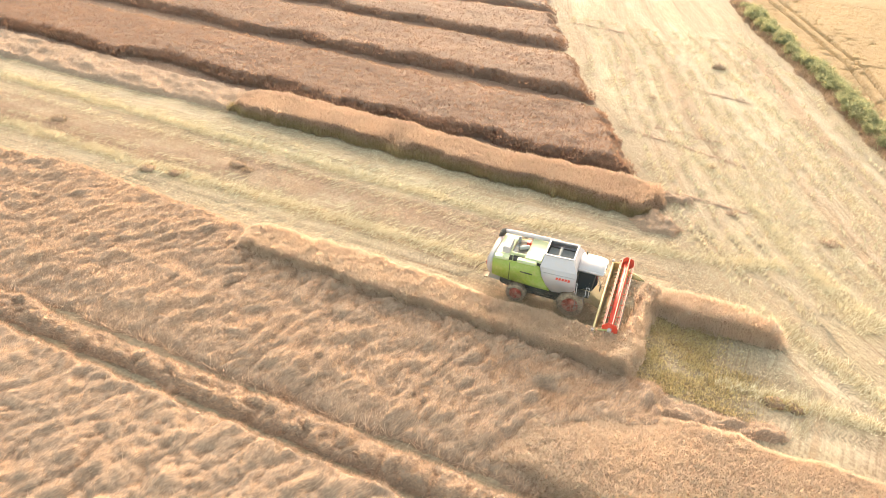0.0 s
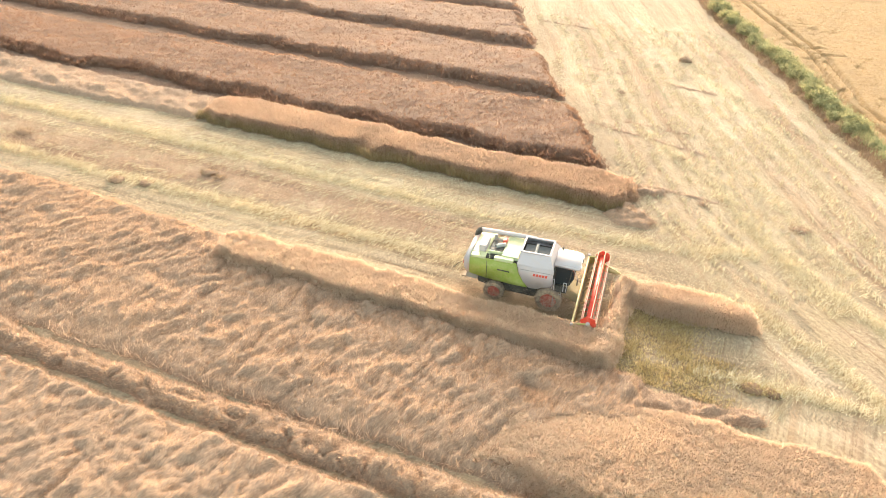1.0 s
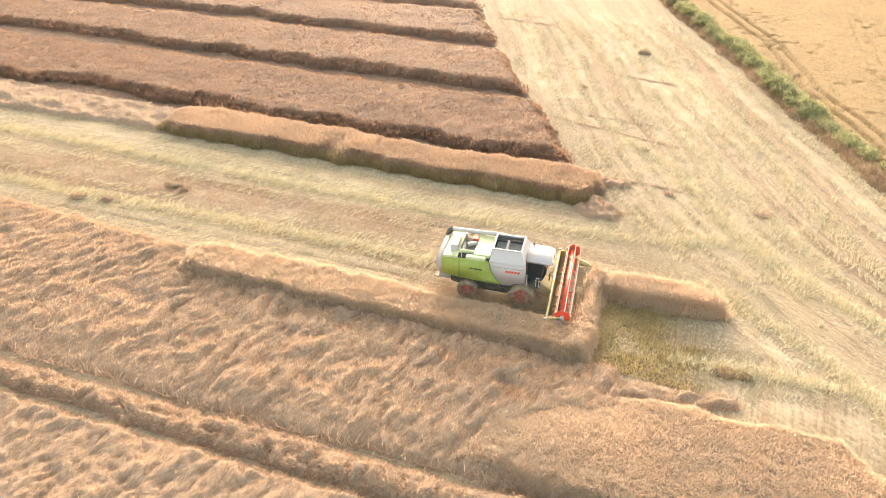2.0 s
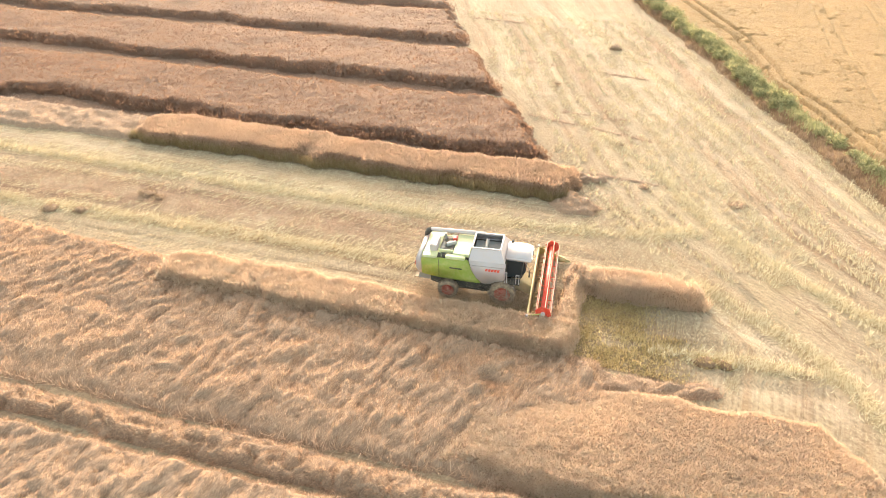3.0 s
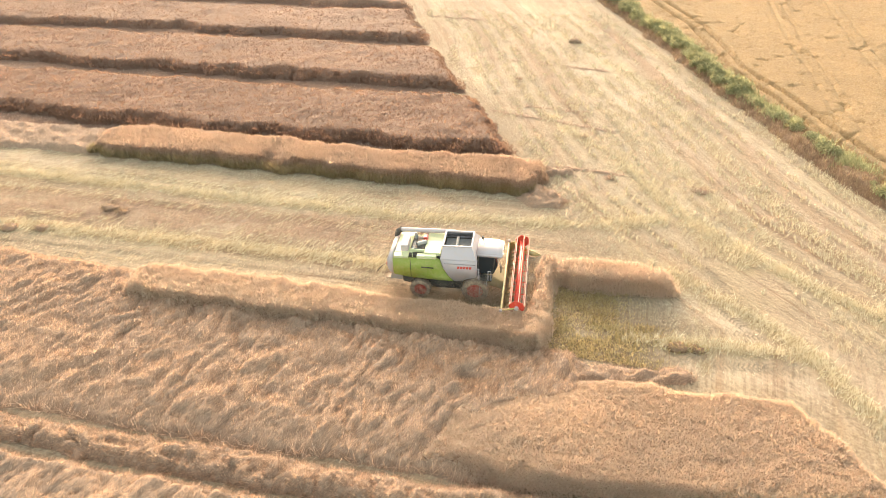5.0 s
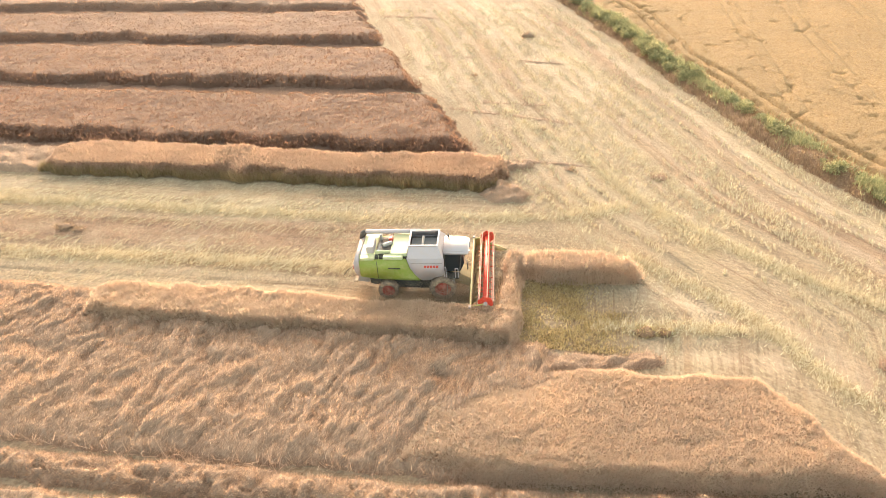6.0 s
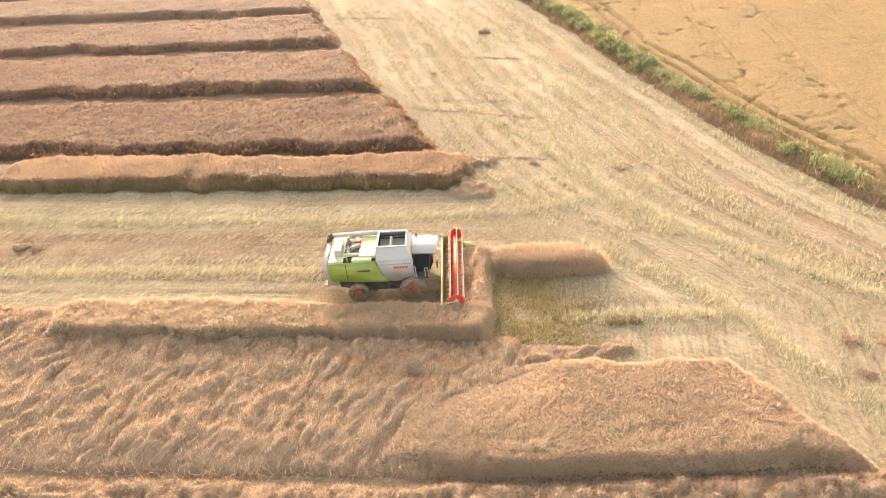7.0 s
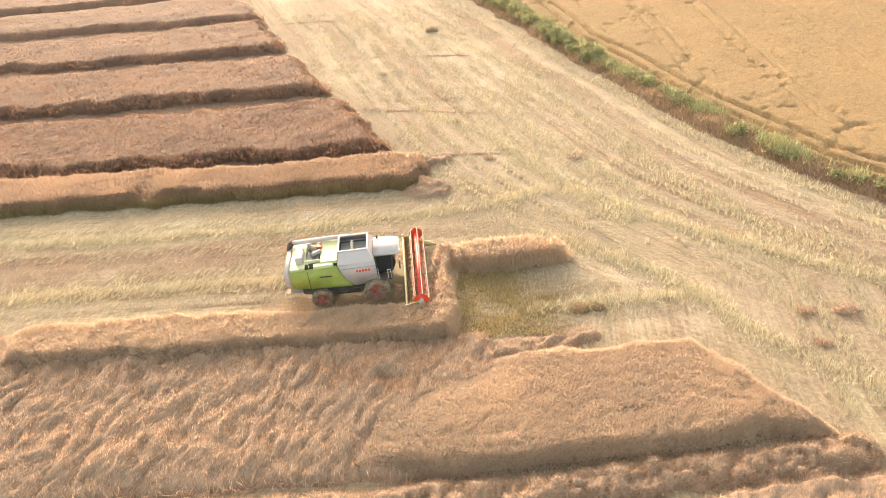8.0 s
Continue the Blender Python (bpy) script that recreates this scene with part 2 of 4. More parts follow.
def crop_block(name, box, inside, height, res, mats, per_m2, blade, label, lean=0.35, heading=None,
               wall=0.45, stems=0.0, ragged=0.35, category="crop", stem_side=None, stem_mat=None, inset=0.0, stem_lean=0.10, tuft=1, billow=0.9, core=1.0, edge=None):
    """A stand of plants: a lumpy canopy sheet with steep sides, loose tops on it and stems along its sides."""
    x0, x1, y0, y1 = box
    root = tagged(new(name), label, category, kind="stuff")
    xs, ys = np.arange(x0, x1 + res, res), np.arange(y0, y1 + res, res)
    gx, gy = np.meshgrid(xs, ys)

    def depth(x, y):
        return inside(x, y) + ragged * (fbm(x, y, 1.6, 3, 5) + billow * fbm(x, y, 7.0, 2, 6))

    def top(x, y):
        d = depth(x, y)
        return np.where(d > 0, height(x, y) * smooth(0.0, wall, d) ** 0.7, -0.06)

    d = depth(gx, gy) - inset
    z = np.where(d > 0, core * height(gx, gy) * smooth(0.0, wall, d) ** 0.7, -0.06)
    v, q = grid(xs, ys, z, d > 0)
    v[:, 2] += rng.normal(0, 0.035, len(v)) * (v[:, 2] > 0)
    mesh_part("canopy", mesh_of("canopy", v, q, mats[0], True), root, kind="stuff")
    n = int(per_m2 * (x1 - x0) * (y1 - y0) / tuft)
    px, py = rng.uniform(x0, x1, n), rng.uniform(y0, y1, n)
    ok = depth(px, py) > rng.uniform(0.0, 0.3, n)
    px, py = px[ok], py[ok]
    base = top(px, py) - blade[0] * 0.4
    if edge:                                       # more plants show one by one along the near edge, down to the ground
        n = int(edge[0] * (x1 - x0) * (edge[2] - edge[1]) / tuft)
        ex, ey = rng.uniform(x0, x1, n), rng.uniform(edge[1], edge[2], n)
        dd = depth(ex, ey)
        ok = (dd > 0.0) & (dd < rng.uniform(0.4, 2.2, n))
        ex, ey = ex[ok], ey[ok]
        px, py = np.concatenate([px, ex]), np.concatenate([py, ey])
        base = np.concatenate([base, np.maximum(top(ex, ey), height(ex, ey) * rng.uniform(0.25, 0.9, len(ex))) - blade[0] * 0.5])
    if core < 1:                                   # loose stands: pods all the way down, denser towards the top
        base = base - (1 - core) * height(px, py) * rng.uniform(0, 1, len(px)) ** 1.6
    if tuft > 1:                                   # heads of several pods, each plant a little higher or lower
        base = base + rng.normal(0, blade[0] * 0.16, len(px))
        px, py, base = (np.repeat(q, tuft) for q in (px, py, base))
        px, py = px + rng.normal(0, 0.035, len(px)), py + rng.normal(0, 0.035, len(py))
    hd = None if heading is None else heading + 0.7 * fbm(px, py, 2.6, 2, 19) + rng.normal(0, 0.45, len(px))
    bv, bf = blades(px, py, np.maximum(base, 0.02), blade[0], blade[1], lean, hd)
    mesh_part("seed_pods", mesh_of("seed_pods", bv, bf, mats[1]), root, kind="stuff")
    if stems:
        n = int(stems * (x1 - x0) * (y1 - y0))
        px, py = rng.uniform(x0, x1, n), rng.uniform(y0, y1, n)
        dd = depth(px, py)
        ok = (dd > -0.05) & (dd < 0.3 + inset)
        if stem_side is not None:
            ok &= stem_side(px, py)
        px, py = px[ok], py[ok]
        bv, bf = blades(px, py, rng.uniform(-0.02, 0.25, len(px)), 0.85, 0.045, stem_lean)
        mesh_part("stems", mesh_of("stems", bv, bf, stem_mat or M_STEMS), root, "pale standing stems", kind="stuff")
    return root


# ---- plan ----
END_Y = [40.0, 57.0, 71.6, 87.7, 104.0, 122.0, 140.0, 200.0]
END_X = [2.0, -7.7, -16.4, -25.0, -33.0, -42.0, -51.0, -82.0]


def strip_end(y):
    return np.interp(y, END_Y, END_X)


HEDGE_Y = [38.0, 45.2, 49.0, 52.8, 58.2, 65.6, 70.3, 77.8, 84.1, 93.7, 99.5, 104.6, 129.4, 200.0]
HEDGE_X = [37.0, 30.6, 27.4, 24.5, 21.4, 17.8, 15.6, 11.8, 9.2, 5.7, 3.0, 0.2, -10.0, -40.0]


def hedge_at(y):
    return np.interp(y, HEDGE_Y, HEDGE_X)


def away(line, x, y):
    """Distance from a line of corner points."""
    best = np.full(np.shape(x), 1e9)
    for (ax, ay), (bx, by) in zip(line, line[1:]):
        ux, uy = bx - ax, by - ay
        t = np.clip(((x - ax) * ux + (y - ay) * uy) / (ux * ux + uy * uy), 0, 1)
        best = np.minimum(best, np.hypot(x - ax - t * ux, y - ay - t * uy))
    return best


# rows of lying straw (False) and bare wheelings (True): line, half width, strength
FIELD_LINES = [
    ([(-110, 47.6), (-50, 47.7), (-16, 47.5), (-2, 49.0), (4, 51.0)], 0.7, 1.0, False),
    ([(-110, 39.0), (-50, 39.6), (-32, 40.2), (-14, 40.6)], 0.75, 1.0, False),
    ([(-110, 43.0), (-40, 43.3), (-4, 44.2)], 1.0, 0.8, True),
    ([(-110, 50.2), (-30, 50.6), (-6, 50.4)], 0.7, 0.5, True),
    ([(4, 44), (10.1, 39.3), (13.1, 36.0), (15.4, 32.1), (20.4, 27.6), (26, 23)], 0.65, 0.9, False),
    ([(6, 51), (13.3, 44.6), (16.7, 42.1), (22.8, 38.1), (30, 33)], 0.55, 0.75, False),
]
HEADLAND_LINES = [
    ([(-8, 70), (-1, 62), (4, 54), (7, 49.5), (10, 45.5)], 0.8, 0.7, False),
    ([(-14.5, 106), (-4.8, 91.0), (2.1, 79.4), (7.3, 67.3), (11.4, 57.9), (16.4, 48.3), (20.4, 41.6), (28, 34)], 0.9, 0.35, False),
    ([(-22, 106), (-12, 90), (-4, 77), (1.5, 66), (6.5, 57), (12, 49)], 0.8, 0.3, False),
    ([(-10.5, 109), (2.4, 87), (10.1, 71.1), (16.2, 57.1), (22.6, 47.5), (26.6, 41), (33, 34)], 1.1, 1.1, True),
]
TRODDEN_LINES = [
    ([(-26, 120), (-17, 104), (-6, 86), (2, 72), (8.5, 60), (14, 51)], 0.8, 1.0, True),
    ([(-18, 112), (-8, 95), (0, 81), (6, 69), (11, 60), (17, 51), (22, 44)], 0.5, 1.0, True),
    ([(-32, 122), (-22, 104), (-12, 88), (-4, 76), (3, 65)], 0.5, 0.8, True),
    ([(-8, 112), (5.2, 88), (13, 72), (18.6, 58.5), (25, 48.5), (31, 41)], 0.7, 0.3, False),
    ([(1.5, 35.7), (6, 36.2), (12.5, 36.6)], 0.55, 0.8, False),
    ([(5, 56), (9, 55)], 1.2, 0.9, True),
    ([(4.5, 40.5), (8, 39.6), (13.5, 36.2), (17, 32.5)], 1.2, 1.0, True),
    ([(6, 34.2), (12.5, 34.0)], 0.8, 0.9, True),
]
ROWS_OF_STRAW = FIELD_LINES + HEADLAND_LINES + TRODDEN_LINES


BAND = outline_of([(-100, 38.6), (-54, 39.4), (-46, 41.2), (-37, 41.6), (-29, 42.1), (-15, 43.2), (-8, 44.4), (-15, 46.3), (-35, 46.2), (-58, 45.3), (-100, 44.6)])


def chaff_cover(x, y):
    """Brown chaff: a band between the windrows, and faint patches along the headland's lanes."""
    band = smooth(-0.6, 0.9, BAND(x, y) + 0.9 * fbm(x, y, 3.5, 3, 27)) * (0.72 + 0.4 * fbm(x, y, 1.8, 3, 28))
    u = hedge_at(y) - x
    lanes = smooth(0.12, 0.5, fbm(u, y * 0.16, 2.6, 3, 29)) * smooth(1.0, 4.0, x - strip_end(y)) * (u > 0)
    return np.clip(np.maximum(band, 0.32 * lanes), 0, 1)


# ---- ground ----
def build_ground():
    xs = np.concatenate([[-4000, -1500, -600, -300, -200, -150], np.arange(-115, 45.01, 0.45), [60, 90, 150, 300, 600, 1500, 4000]])
    ys = np.concatenate([[-4000, -1500, -500, -200, -80, -30, 0], np.arange(8, 130.01, 0.45), [140, 160, 200, 300, 600, 1500, 4000]])
    gx, gy = np.meshgrid(xs, ys)
    near = (gx > -115) & (gx < 45) & (gy > 8) & (gy < 130)
    head = smooth(-2.0, 3.0, gx - strip_end(gy))
    # coordinates across the passes: along y in the field, across the headland near the hedge
    u = (hedge_at(gy) - gx) * 0.86
    straw = np.zeros_like(gx)
    soil = 0.55 * smooth(0.10, 0.6, fbm(gx, gy, 7.0, 4, 21)) * (0.5 + 0.5 * head)
    for line, wd, amp, bare in ROWS_OF_STRAW:
        d = away(line, gx, gy) + 0.25 * fbm(gx, gy, 3.0, 2, 8)
        bell = np.exp(-(d / wd) ** 2)
        if bare:
            soil += amp * bell * (0.8 + 0.6 * fbm(gx, gy, 2.5, 3, 11))
        else:
            straw += amp * bell * np.clip(0.85 + 0.8 * fbm(gx, gy, 1.6, 3, 9), 0, 1.4)
    straw += 0.22 * smooth(0.1, 0.6, fbm(gx, gy, 3.0, 3, 31))
    chaff = chaff_cover(gx, gy)
    straw = straw * (1 - 0.6 * chaff)
    z = near * (0.05 * fbm(gx, gy, 1.2, 3, 3) + 0.14 * np.clip(straw, 0, 1) * (0.6 + 0.6 * fbm(gx, gy, 0.9, 2, 4)))
    v, q = grid(xs, ys, z)
    me = mesh_of("ground", v, q, M_GROUND, True)
    col = me.color_attributes.new("cover", "FLOAT_COLOR", "POINT")
    data = np.stack([np.clip(straw, 0, 1) * near, np.clip(soil, 0, 1), chaff * near, np.ones_like(gx)], -1).reshape(-1, 4)
    col.data.foreach_set("color", data.astype(np.float32).ravel())
    # the passes bend from the field's rows into lanes along the hedge
    wob = 0.8 * fbm(gx, gy, 14.0, 2, 23)
    across = gy * (1 - head) + (u + 60.0) * head + wob
    along = gx * (1 - head) + gy * 1.12 * head
    lane = me.attributes.new("lane", "FLOAT_VECTOR", "POINT")
    lane.data.foreach_set("vector", np.stack([across, along, 0 * gx], -1).astype(np.float32).ravel())
    tagged(new("ground", me), "pale harvested stubble field with straw rows", "ground", kind="structure")


build_ground()


# ---- standing strips ----
BAYS = {75.0: (-60.0, 3.0), 59.2: (-68.0, 4.0), 91.0: (-66.0, 2.6)}      # where the near edge of a strip is trodden in: x, half width


def strip(name, near, far, left, label, res=0.4, per=34, hgt=1.15, **more):
    plain = outline_of([(left, near), (float(strip_end(near)), near), (float(strip_end(far)), far), (left, far)])

    def outline(x, y):
        bay = 1.3 * np.exp(-((x - BAYS.get(near, (999, 1))[0]) / BAYS.get(near, (999, 1))[1]) ** 2)
        return np.minimum(plain(x, y), y - near - bay)
    return crop_block(name, (left, float(strip_end(near)) + 1, near - 1, far + 1), outline,
                      lambda x, y: hgt + 0.06 + 0.28 * fbm(x, y, 6.0, 3, 40) + 0.11 * fbm(x, y, 1.1, 2, 41),
                      res, (M_CANOPY, M_PODS), per, (0.30, 0.085), label, wall=1.5, ragged=0.8, billow=1.7, inset=0.15, lean=0.45, tuft=3, edge=(1.6 * per, near - 1.0, near + 2.6), **more)


for near, far, left, per, res in ((59.2, 72.6, -125.0, 75, 0.3), (75.0, 88.5, -150.0, 50, 0.35), (91.0, 104.3, -165.0, 32, 0.42),
                                  (106.8, 120.2, -180.0, 14, 0.6), (122.6, 136.2, -190.0, 10, 0.7), (138.5, 151.0, -200.0, 8, 0.8)):
    tagged(strip("crop_strip", near, far, left, "long strip of uncut ripe brown oilseed crop", res, per), group="uncut crop strips")
    crop_block("trampled_gap", (left, float(strip_end(near)) - 1, near - 3.6, near + 2.4),
               outline_of([(left, near - 3.4), (float(strip_end(near)) - 1, near - 3.4), (float(strip_end(near)) - 2.5, near + 2.0), (left, near + 2.0)]),
               lambda x, y: 0.10 + 0.22 * np.abs(fbm(x, y, 1.1, 2, 44)), max(res, 0.4), (M_CANOPY, M_TAN_PODS), per * 0.6, (0.4, 0.09),
               "flattened brown crop in the gap between strips", lean=0.8)

# narrow strip along the cut stubble
crop_block("crop_strip", (-53.5, -4, 51.0, 59.4), outline_of([(-52.4, 52.9), (-8.0, 52.6), (-6.2, 54.2), (-6.2, 57.9), (-9.0, 58.5), (-52.4, 58.5)]),
           lambda x, y: 1.24 + 0.26 * fbm(x, y, 5.0, 3, 50) - 0.8 * np.exp(-(((x + 32.4) / 0.8) ** 2 + ((y - 53) / 1.2) ** 2)),
           0.25, (M_LODGED, M_TAN_PODS), 560, (0.26, 0.075), "narrow strip of uncut crop with green stems showing", stems=300,
           stem_side=lambda x, y: y < 54.0, stem_mat=M_OLIVE_STEMS, inset=0.25, wall=1.0, ragged=0.65, lean=0.45, tuft=2, core=0.78, stem_lean=0.2)
for outline, box in (([(-8.4, 52.4), (-6.8, 51.3), (-4.3, 51.2), (-4.0, 52.6), (-5.2, 54.0), (-6.8, 55.2)], (-9, -3, 50.4, 56)),
                     ([(-7.0, 56.4), (-5.2, 57.0), (-3.9, 57.5), (-4.2, 58.3), (-6.8, 58.4)], (-8, -3, 55.6, 59.2))):
    crop_block("lodged_crop", box, outline_of(outline), lambda x, y: 0.25 + 0.75 * np.abs(fbm(x, y, 1.3, 3, 52)), 0.18, (M_LODGED, M_TAN_PODS), 260, (0.42, 0.06),
               "flattened tail of crop at the strip end", lean=0.8, heading=-0.3)
crop_block("lodged_crop", (-120, -50, 51, 59), outline_of([(-120, 52.2), (-68, 52.0), (-52, 52.9), (-51, 58.0), (-120, 58.5)]),
           lambda x, y: 0.5 + 0.4 * fbm(x * 1.0 + y * 0.7, y, 1.3, 3, 54), 0.25, (M_LODGED, M_LODGED_PODS), 130, (0.45, 0.07),
           "wind-flattened pinkish brown crop beside the stubble", lean=0.8, heading=0.4)


# ---- lodged area in the foreground ----
def pit(x, y):
    """A small hollow where the crop has been pressed down."""
    return 1 - 0.85 * np.exp(-(((x + 7.4) / 0.8) ** 2 + ((y - 29.9) / 0.55) ** 2))


def lodged_height(x, y):
    a, b = x * 0.95 - y * 0.30, x * 0.30 + y * 0.95       # pillows run along b, with creases between
    a = a + 0.8 * fbm(x, y, 2.6, 2, 62)
    pillow = np.abs(fbm(a, b * 0.50, 1.15, 3, 60))
    return 0.42 + 0.42 * np.sqrt(pillow + 0.02) + 0.12 * fbm(a, b * 0.6, 3.0, 2, 61) + 0.22 * fbm(a * 1.2, b * 0.7, 0.7, 2, 63)


crop_block("lodged_crop", (-74, -1, 21.0, 37.5),
           outline_of([(-74, 21.0), (-44, 21.2), (-5.0, 22.6), (-4.6, 27.5), (0.0, 30.2), (-1.6, 33.4), (-30.0, 33.9), (-33.5, 35.2), (-38, 36.0), (-45, 36.0), (-54, 36.4), (-74, 34.6)]),
           lambda x, y: pit(x, y) * lodged_height(x, y) * (0.4 + 0.6 * smooth(21.3, 25.0, y)), 0.15, (M_LODGED, M_LODGED_PODS), 450, (0.36, 0.054), "wind-flattened lumpy brown crop in the foreground", lean=0.62, heading=1.2, wall=0.7, stems=60, stem_side=lambda x, y: y < 24, stem_mat=M_LODGED_PODS, stem_lean=0.55)
crop_block("crop_ridge", (-60, 19, 18.3, 25.2),
           lambda x, y: 1.15 - np.abs(y - np.interp(x, [-92, -44, -20, -2, 8, 18], [19.2, 19.95, 20.75, 21.45, 22.6, 23.4])) - smooth(17.5, 19, x) * 2,
           lambda x, y: 0.22 + 0.70 * np.abs(fbm(x, y, 1.0, 2, 64)) ** 0.6 + 0.10 * fbm(x, y, 0.5, 2, 65), 0.15, (M_LODGED, M_LODGED_PODS), 620, (0.34, 0.05), "lumpy ridge of flattened crop along a tramline", lean=0.65, wall=0.8)
crop_block("near_crop", (-47, 24, 8, 23.5),
           lambda x, y: np.interp(x, [-92, -44, -20, 5, 10.5, 18, 26], [17.8, 18.6, 19.2, 20.3, 21.3, 22.3, 23.0]) - y - 80.0 * (y < np.interp(x, [-47, -30, -9, 24], [8.0, 8.0, 17.0, 17.0])),
           lodged_height, 0.16, (M_LODGED, M_LODGED_PODS), 380, (0.36, 0.045), "wind-flattened brown crop below the camera", lean=0.75, heading=1.2)

# standing block in the foreground
crop_block("crop_block", (-11, 19, 21.5, 34), outline_of([(-9.4, 22.6), (0, 22.9), (16.9, 24.6), (11.2, 32.4), (3.4, 31.7), (-2.0, 31.1), (-8.3, 28.3)]),
           lambda x, y: pit(x, y) * (1.06 + 0.08 * fbm(x, y, 4.0, 2, 70) + 0.08 * fbm(x, y, 0.42, 2, 71)) * (0.5 + 0.5 * smooth(0.0, 4.5, away([(-9.6, 21.0), (-8.3, 28.3), (-2.0, 31.1)], x, y))), 0.18, (M_GOLD, M_GOLD_PODS), 1150, (0.20, 0.07),
           "standing block of ripe brown oilseed crop", wall=1.0, stems=0, inset=0.5, ragged=0.5, lean=0.55, tuft=2, core=0.92)
crop_block("lodged_crop", (-5, 8, 31, 35.5), outline_of([(-4.2, 31.2), (3.4, 31.7), (7.0, 32.6), (6.4, 33.8), (0, 33.3), (-4.0, 33.2)]),
           lambda x, y: 0.16 + 0.5 * np.abs(fbm(x, y, 1.0, 3, 73)), 0.15, (M_LODGED, M_LODGED_PODS), 260, (0.42, 0.055), "low flattened crop along the block", lean=0.7, ragged=0.9)

# strip that the combine is cutting
crop_block("crop_strip", (-36, -2, 30.8, 37.5), outline_of([(-33.6, 32.3), (-20, 32.2), (-10, 32.5), (-3.4, 33.2), (-3.1, 36.3), (-20, 36.4), (-32.6, 36.2), (-34.4, 34.6)]),
           lambda x, y: 1.36 + 0.14 * fbm(x, y, 4.0, 3, 80) + 0.12 * fbm(x, y, 0.5, 2, 81), 0.18, (M_GOLD, M_GOLD_PODS), 1300, (0.22, 0.075),
           "uncut strip of ripe crop beside the combine", stems=60, inset=0.45, wall=0.7, ragged=0.40, lean=0.5, tuft=2, core=0.55, stem_mat=M_GOLD_PODS)
crop_block("crop_strip", (-6, -1, 35, 44), outline_of([(-4.9, 35.8), (-3.5, 35.6), (-3.4, 40.8), (-3.4, 42.8), (-4.9, 42.8)]),
           lambda x, y: 1.25 + 0.12 * fbm(x, y, 3.0, 3, 82) + 0.15 * fbm(x, y, 0.55, 2, 84), 0.18, (M_GOLD, M_GOLD_PODS), 1200, (0.24, 0.075), "last uncut crop in front of the header", stems=60, inset=0.2, wall=0.6, ragged=0.4, stem_mat=M_GOLD_PODS, lean=0.5, tuft=2, core=0.5)
crop_block("crop_strip", (-5, 7, 39.5, 44), outline_of([(-3.8, 40.4), (4.2, 40.5), (5.1, 41.3), (4.2, 43.0), (-3.8, 43.0)]),
           lambda x, y: 1.36 + 0.12 * fbm(x, y, 3.0, 3, 83) + 0.12 * fbm(x, y, 0.55, 2, 85), 0.18, (M_GOLD, M_GOLD_PODS), 800, (0.26, 0.07), "thin strip of uncut crop ahead of the combine", stems=60, inset=0.4, wall=0.7, ragged=0.4, stem_mat=M_GOLD_PODS, lean=0.45, tuft=2, core=0.35)

# wheat beyond the hedge, with its wheelings and flattened patches
WHEELING_A = [(-8, 140), (8.3, 102.6), (12.1, 86.6), (16.1, 78.2), (19.2, 70.1), (21.7, 64.6), (25.3, 58.3), (28.1, 53.2), (32.7, 48.0), (42, 38)]
WHEELING_B = [(27.0, 140), (27.7, 96.6), (28.9, 73.8), (30.1, 61.1), (31.0, 52.0)]
WHEELING_C = [(35.5, 140), (36.9, 93.8), (38.1, 76.3), (38.6, 67.5), (39, 50)]
WHEELING_D = [(19, 140), (20.0, 99.0), (20.9, 84.5), (21.3, 73.4), (21.8, 66.5)]


def wheat_height(x, y):
    z = 0.66 + 0.05 * fbm(x, y, 5.0, 3, 90) + 0.03 * fbm(x, y, 0.8, 2, 93)
    for line, gap, deep in ((WHEELING_A, 0.85, 0.55), (WHEELING_B, 0.8, 0.12), (WHEELING_C, 0.8, 0.09), (WHEELING_D, 0.8, 0.11)):
        d = np.abs(away(line, x, y) - gap) + 0.08 * fbm(x, y, 1.5, 2, 94)
        z = z - deep * (1 - smooth(0.09, 0.34, d))
    flat = np.exp(-(away(WHEELING_A, x, y) / 6.0) ** 2) + 0.8 * np.exp(-(away(WHEELING_D, x, y) / 2.5) ** 2) + 0.4 * np.exp(-(away(WHEELING_B, x, y) / 3.0) ** 2)
    where = smooth(0.05, 0.35, np.clip(flat, 0, 1) * 0.6 + 0.5 * fbm(x, y, 4.0, 2, 95) - 0.16)
    crack = 1 - smooth(0.03, 0.17, np.abs(fbm(x, y, 1.5, 2, 91)))          # short creases where the ears have sunk
    return z - 0.28 * where * crack * smooth(-0.1, 0.25, fbm(x, y, 0.9, 2, 92))


crop_block("wheat_field", (-8, 72, 36, 136), lambda x, y: x - hedge_at(y) - 1.5, wheat_height, 0.27, (M_WHEAT, M_WHEAT_EARS), 22, (0.26, 0.06),
           "golden ripe wheat field beyond the hedge", lean=0.5, ragged=0.2)
crop_block("wheat_field", (-60, 200, 30, 300), lambda x, y: np.minimum(x - hedge_at(y) - 1.5, np.maximum(x - 71.8, y - 135.8)),
           lambda x, y: 0.66 + 0.05 * fbm(x, y, 5.0, 3, 90), 2.0, (M_WHEAT, M_WHEAT_EARS), 1, (0.3, 0.08), "more golden wheat running on into the distance", ragged=0.2)


# ---- straw and stubble on the ground ----
COMBED = 1.05        # the way the cut stalks lean, in radians


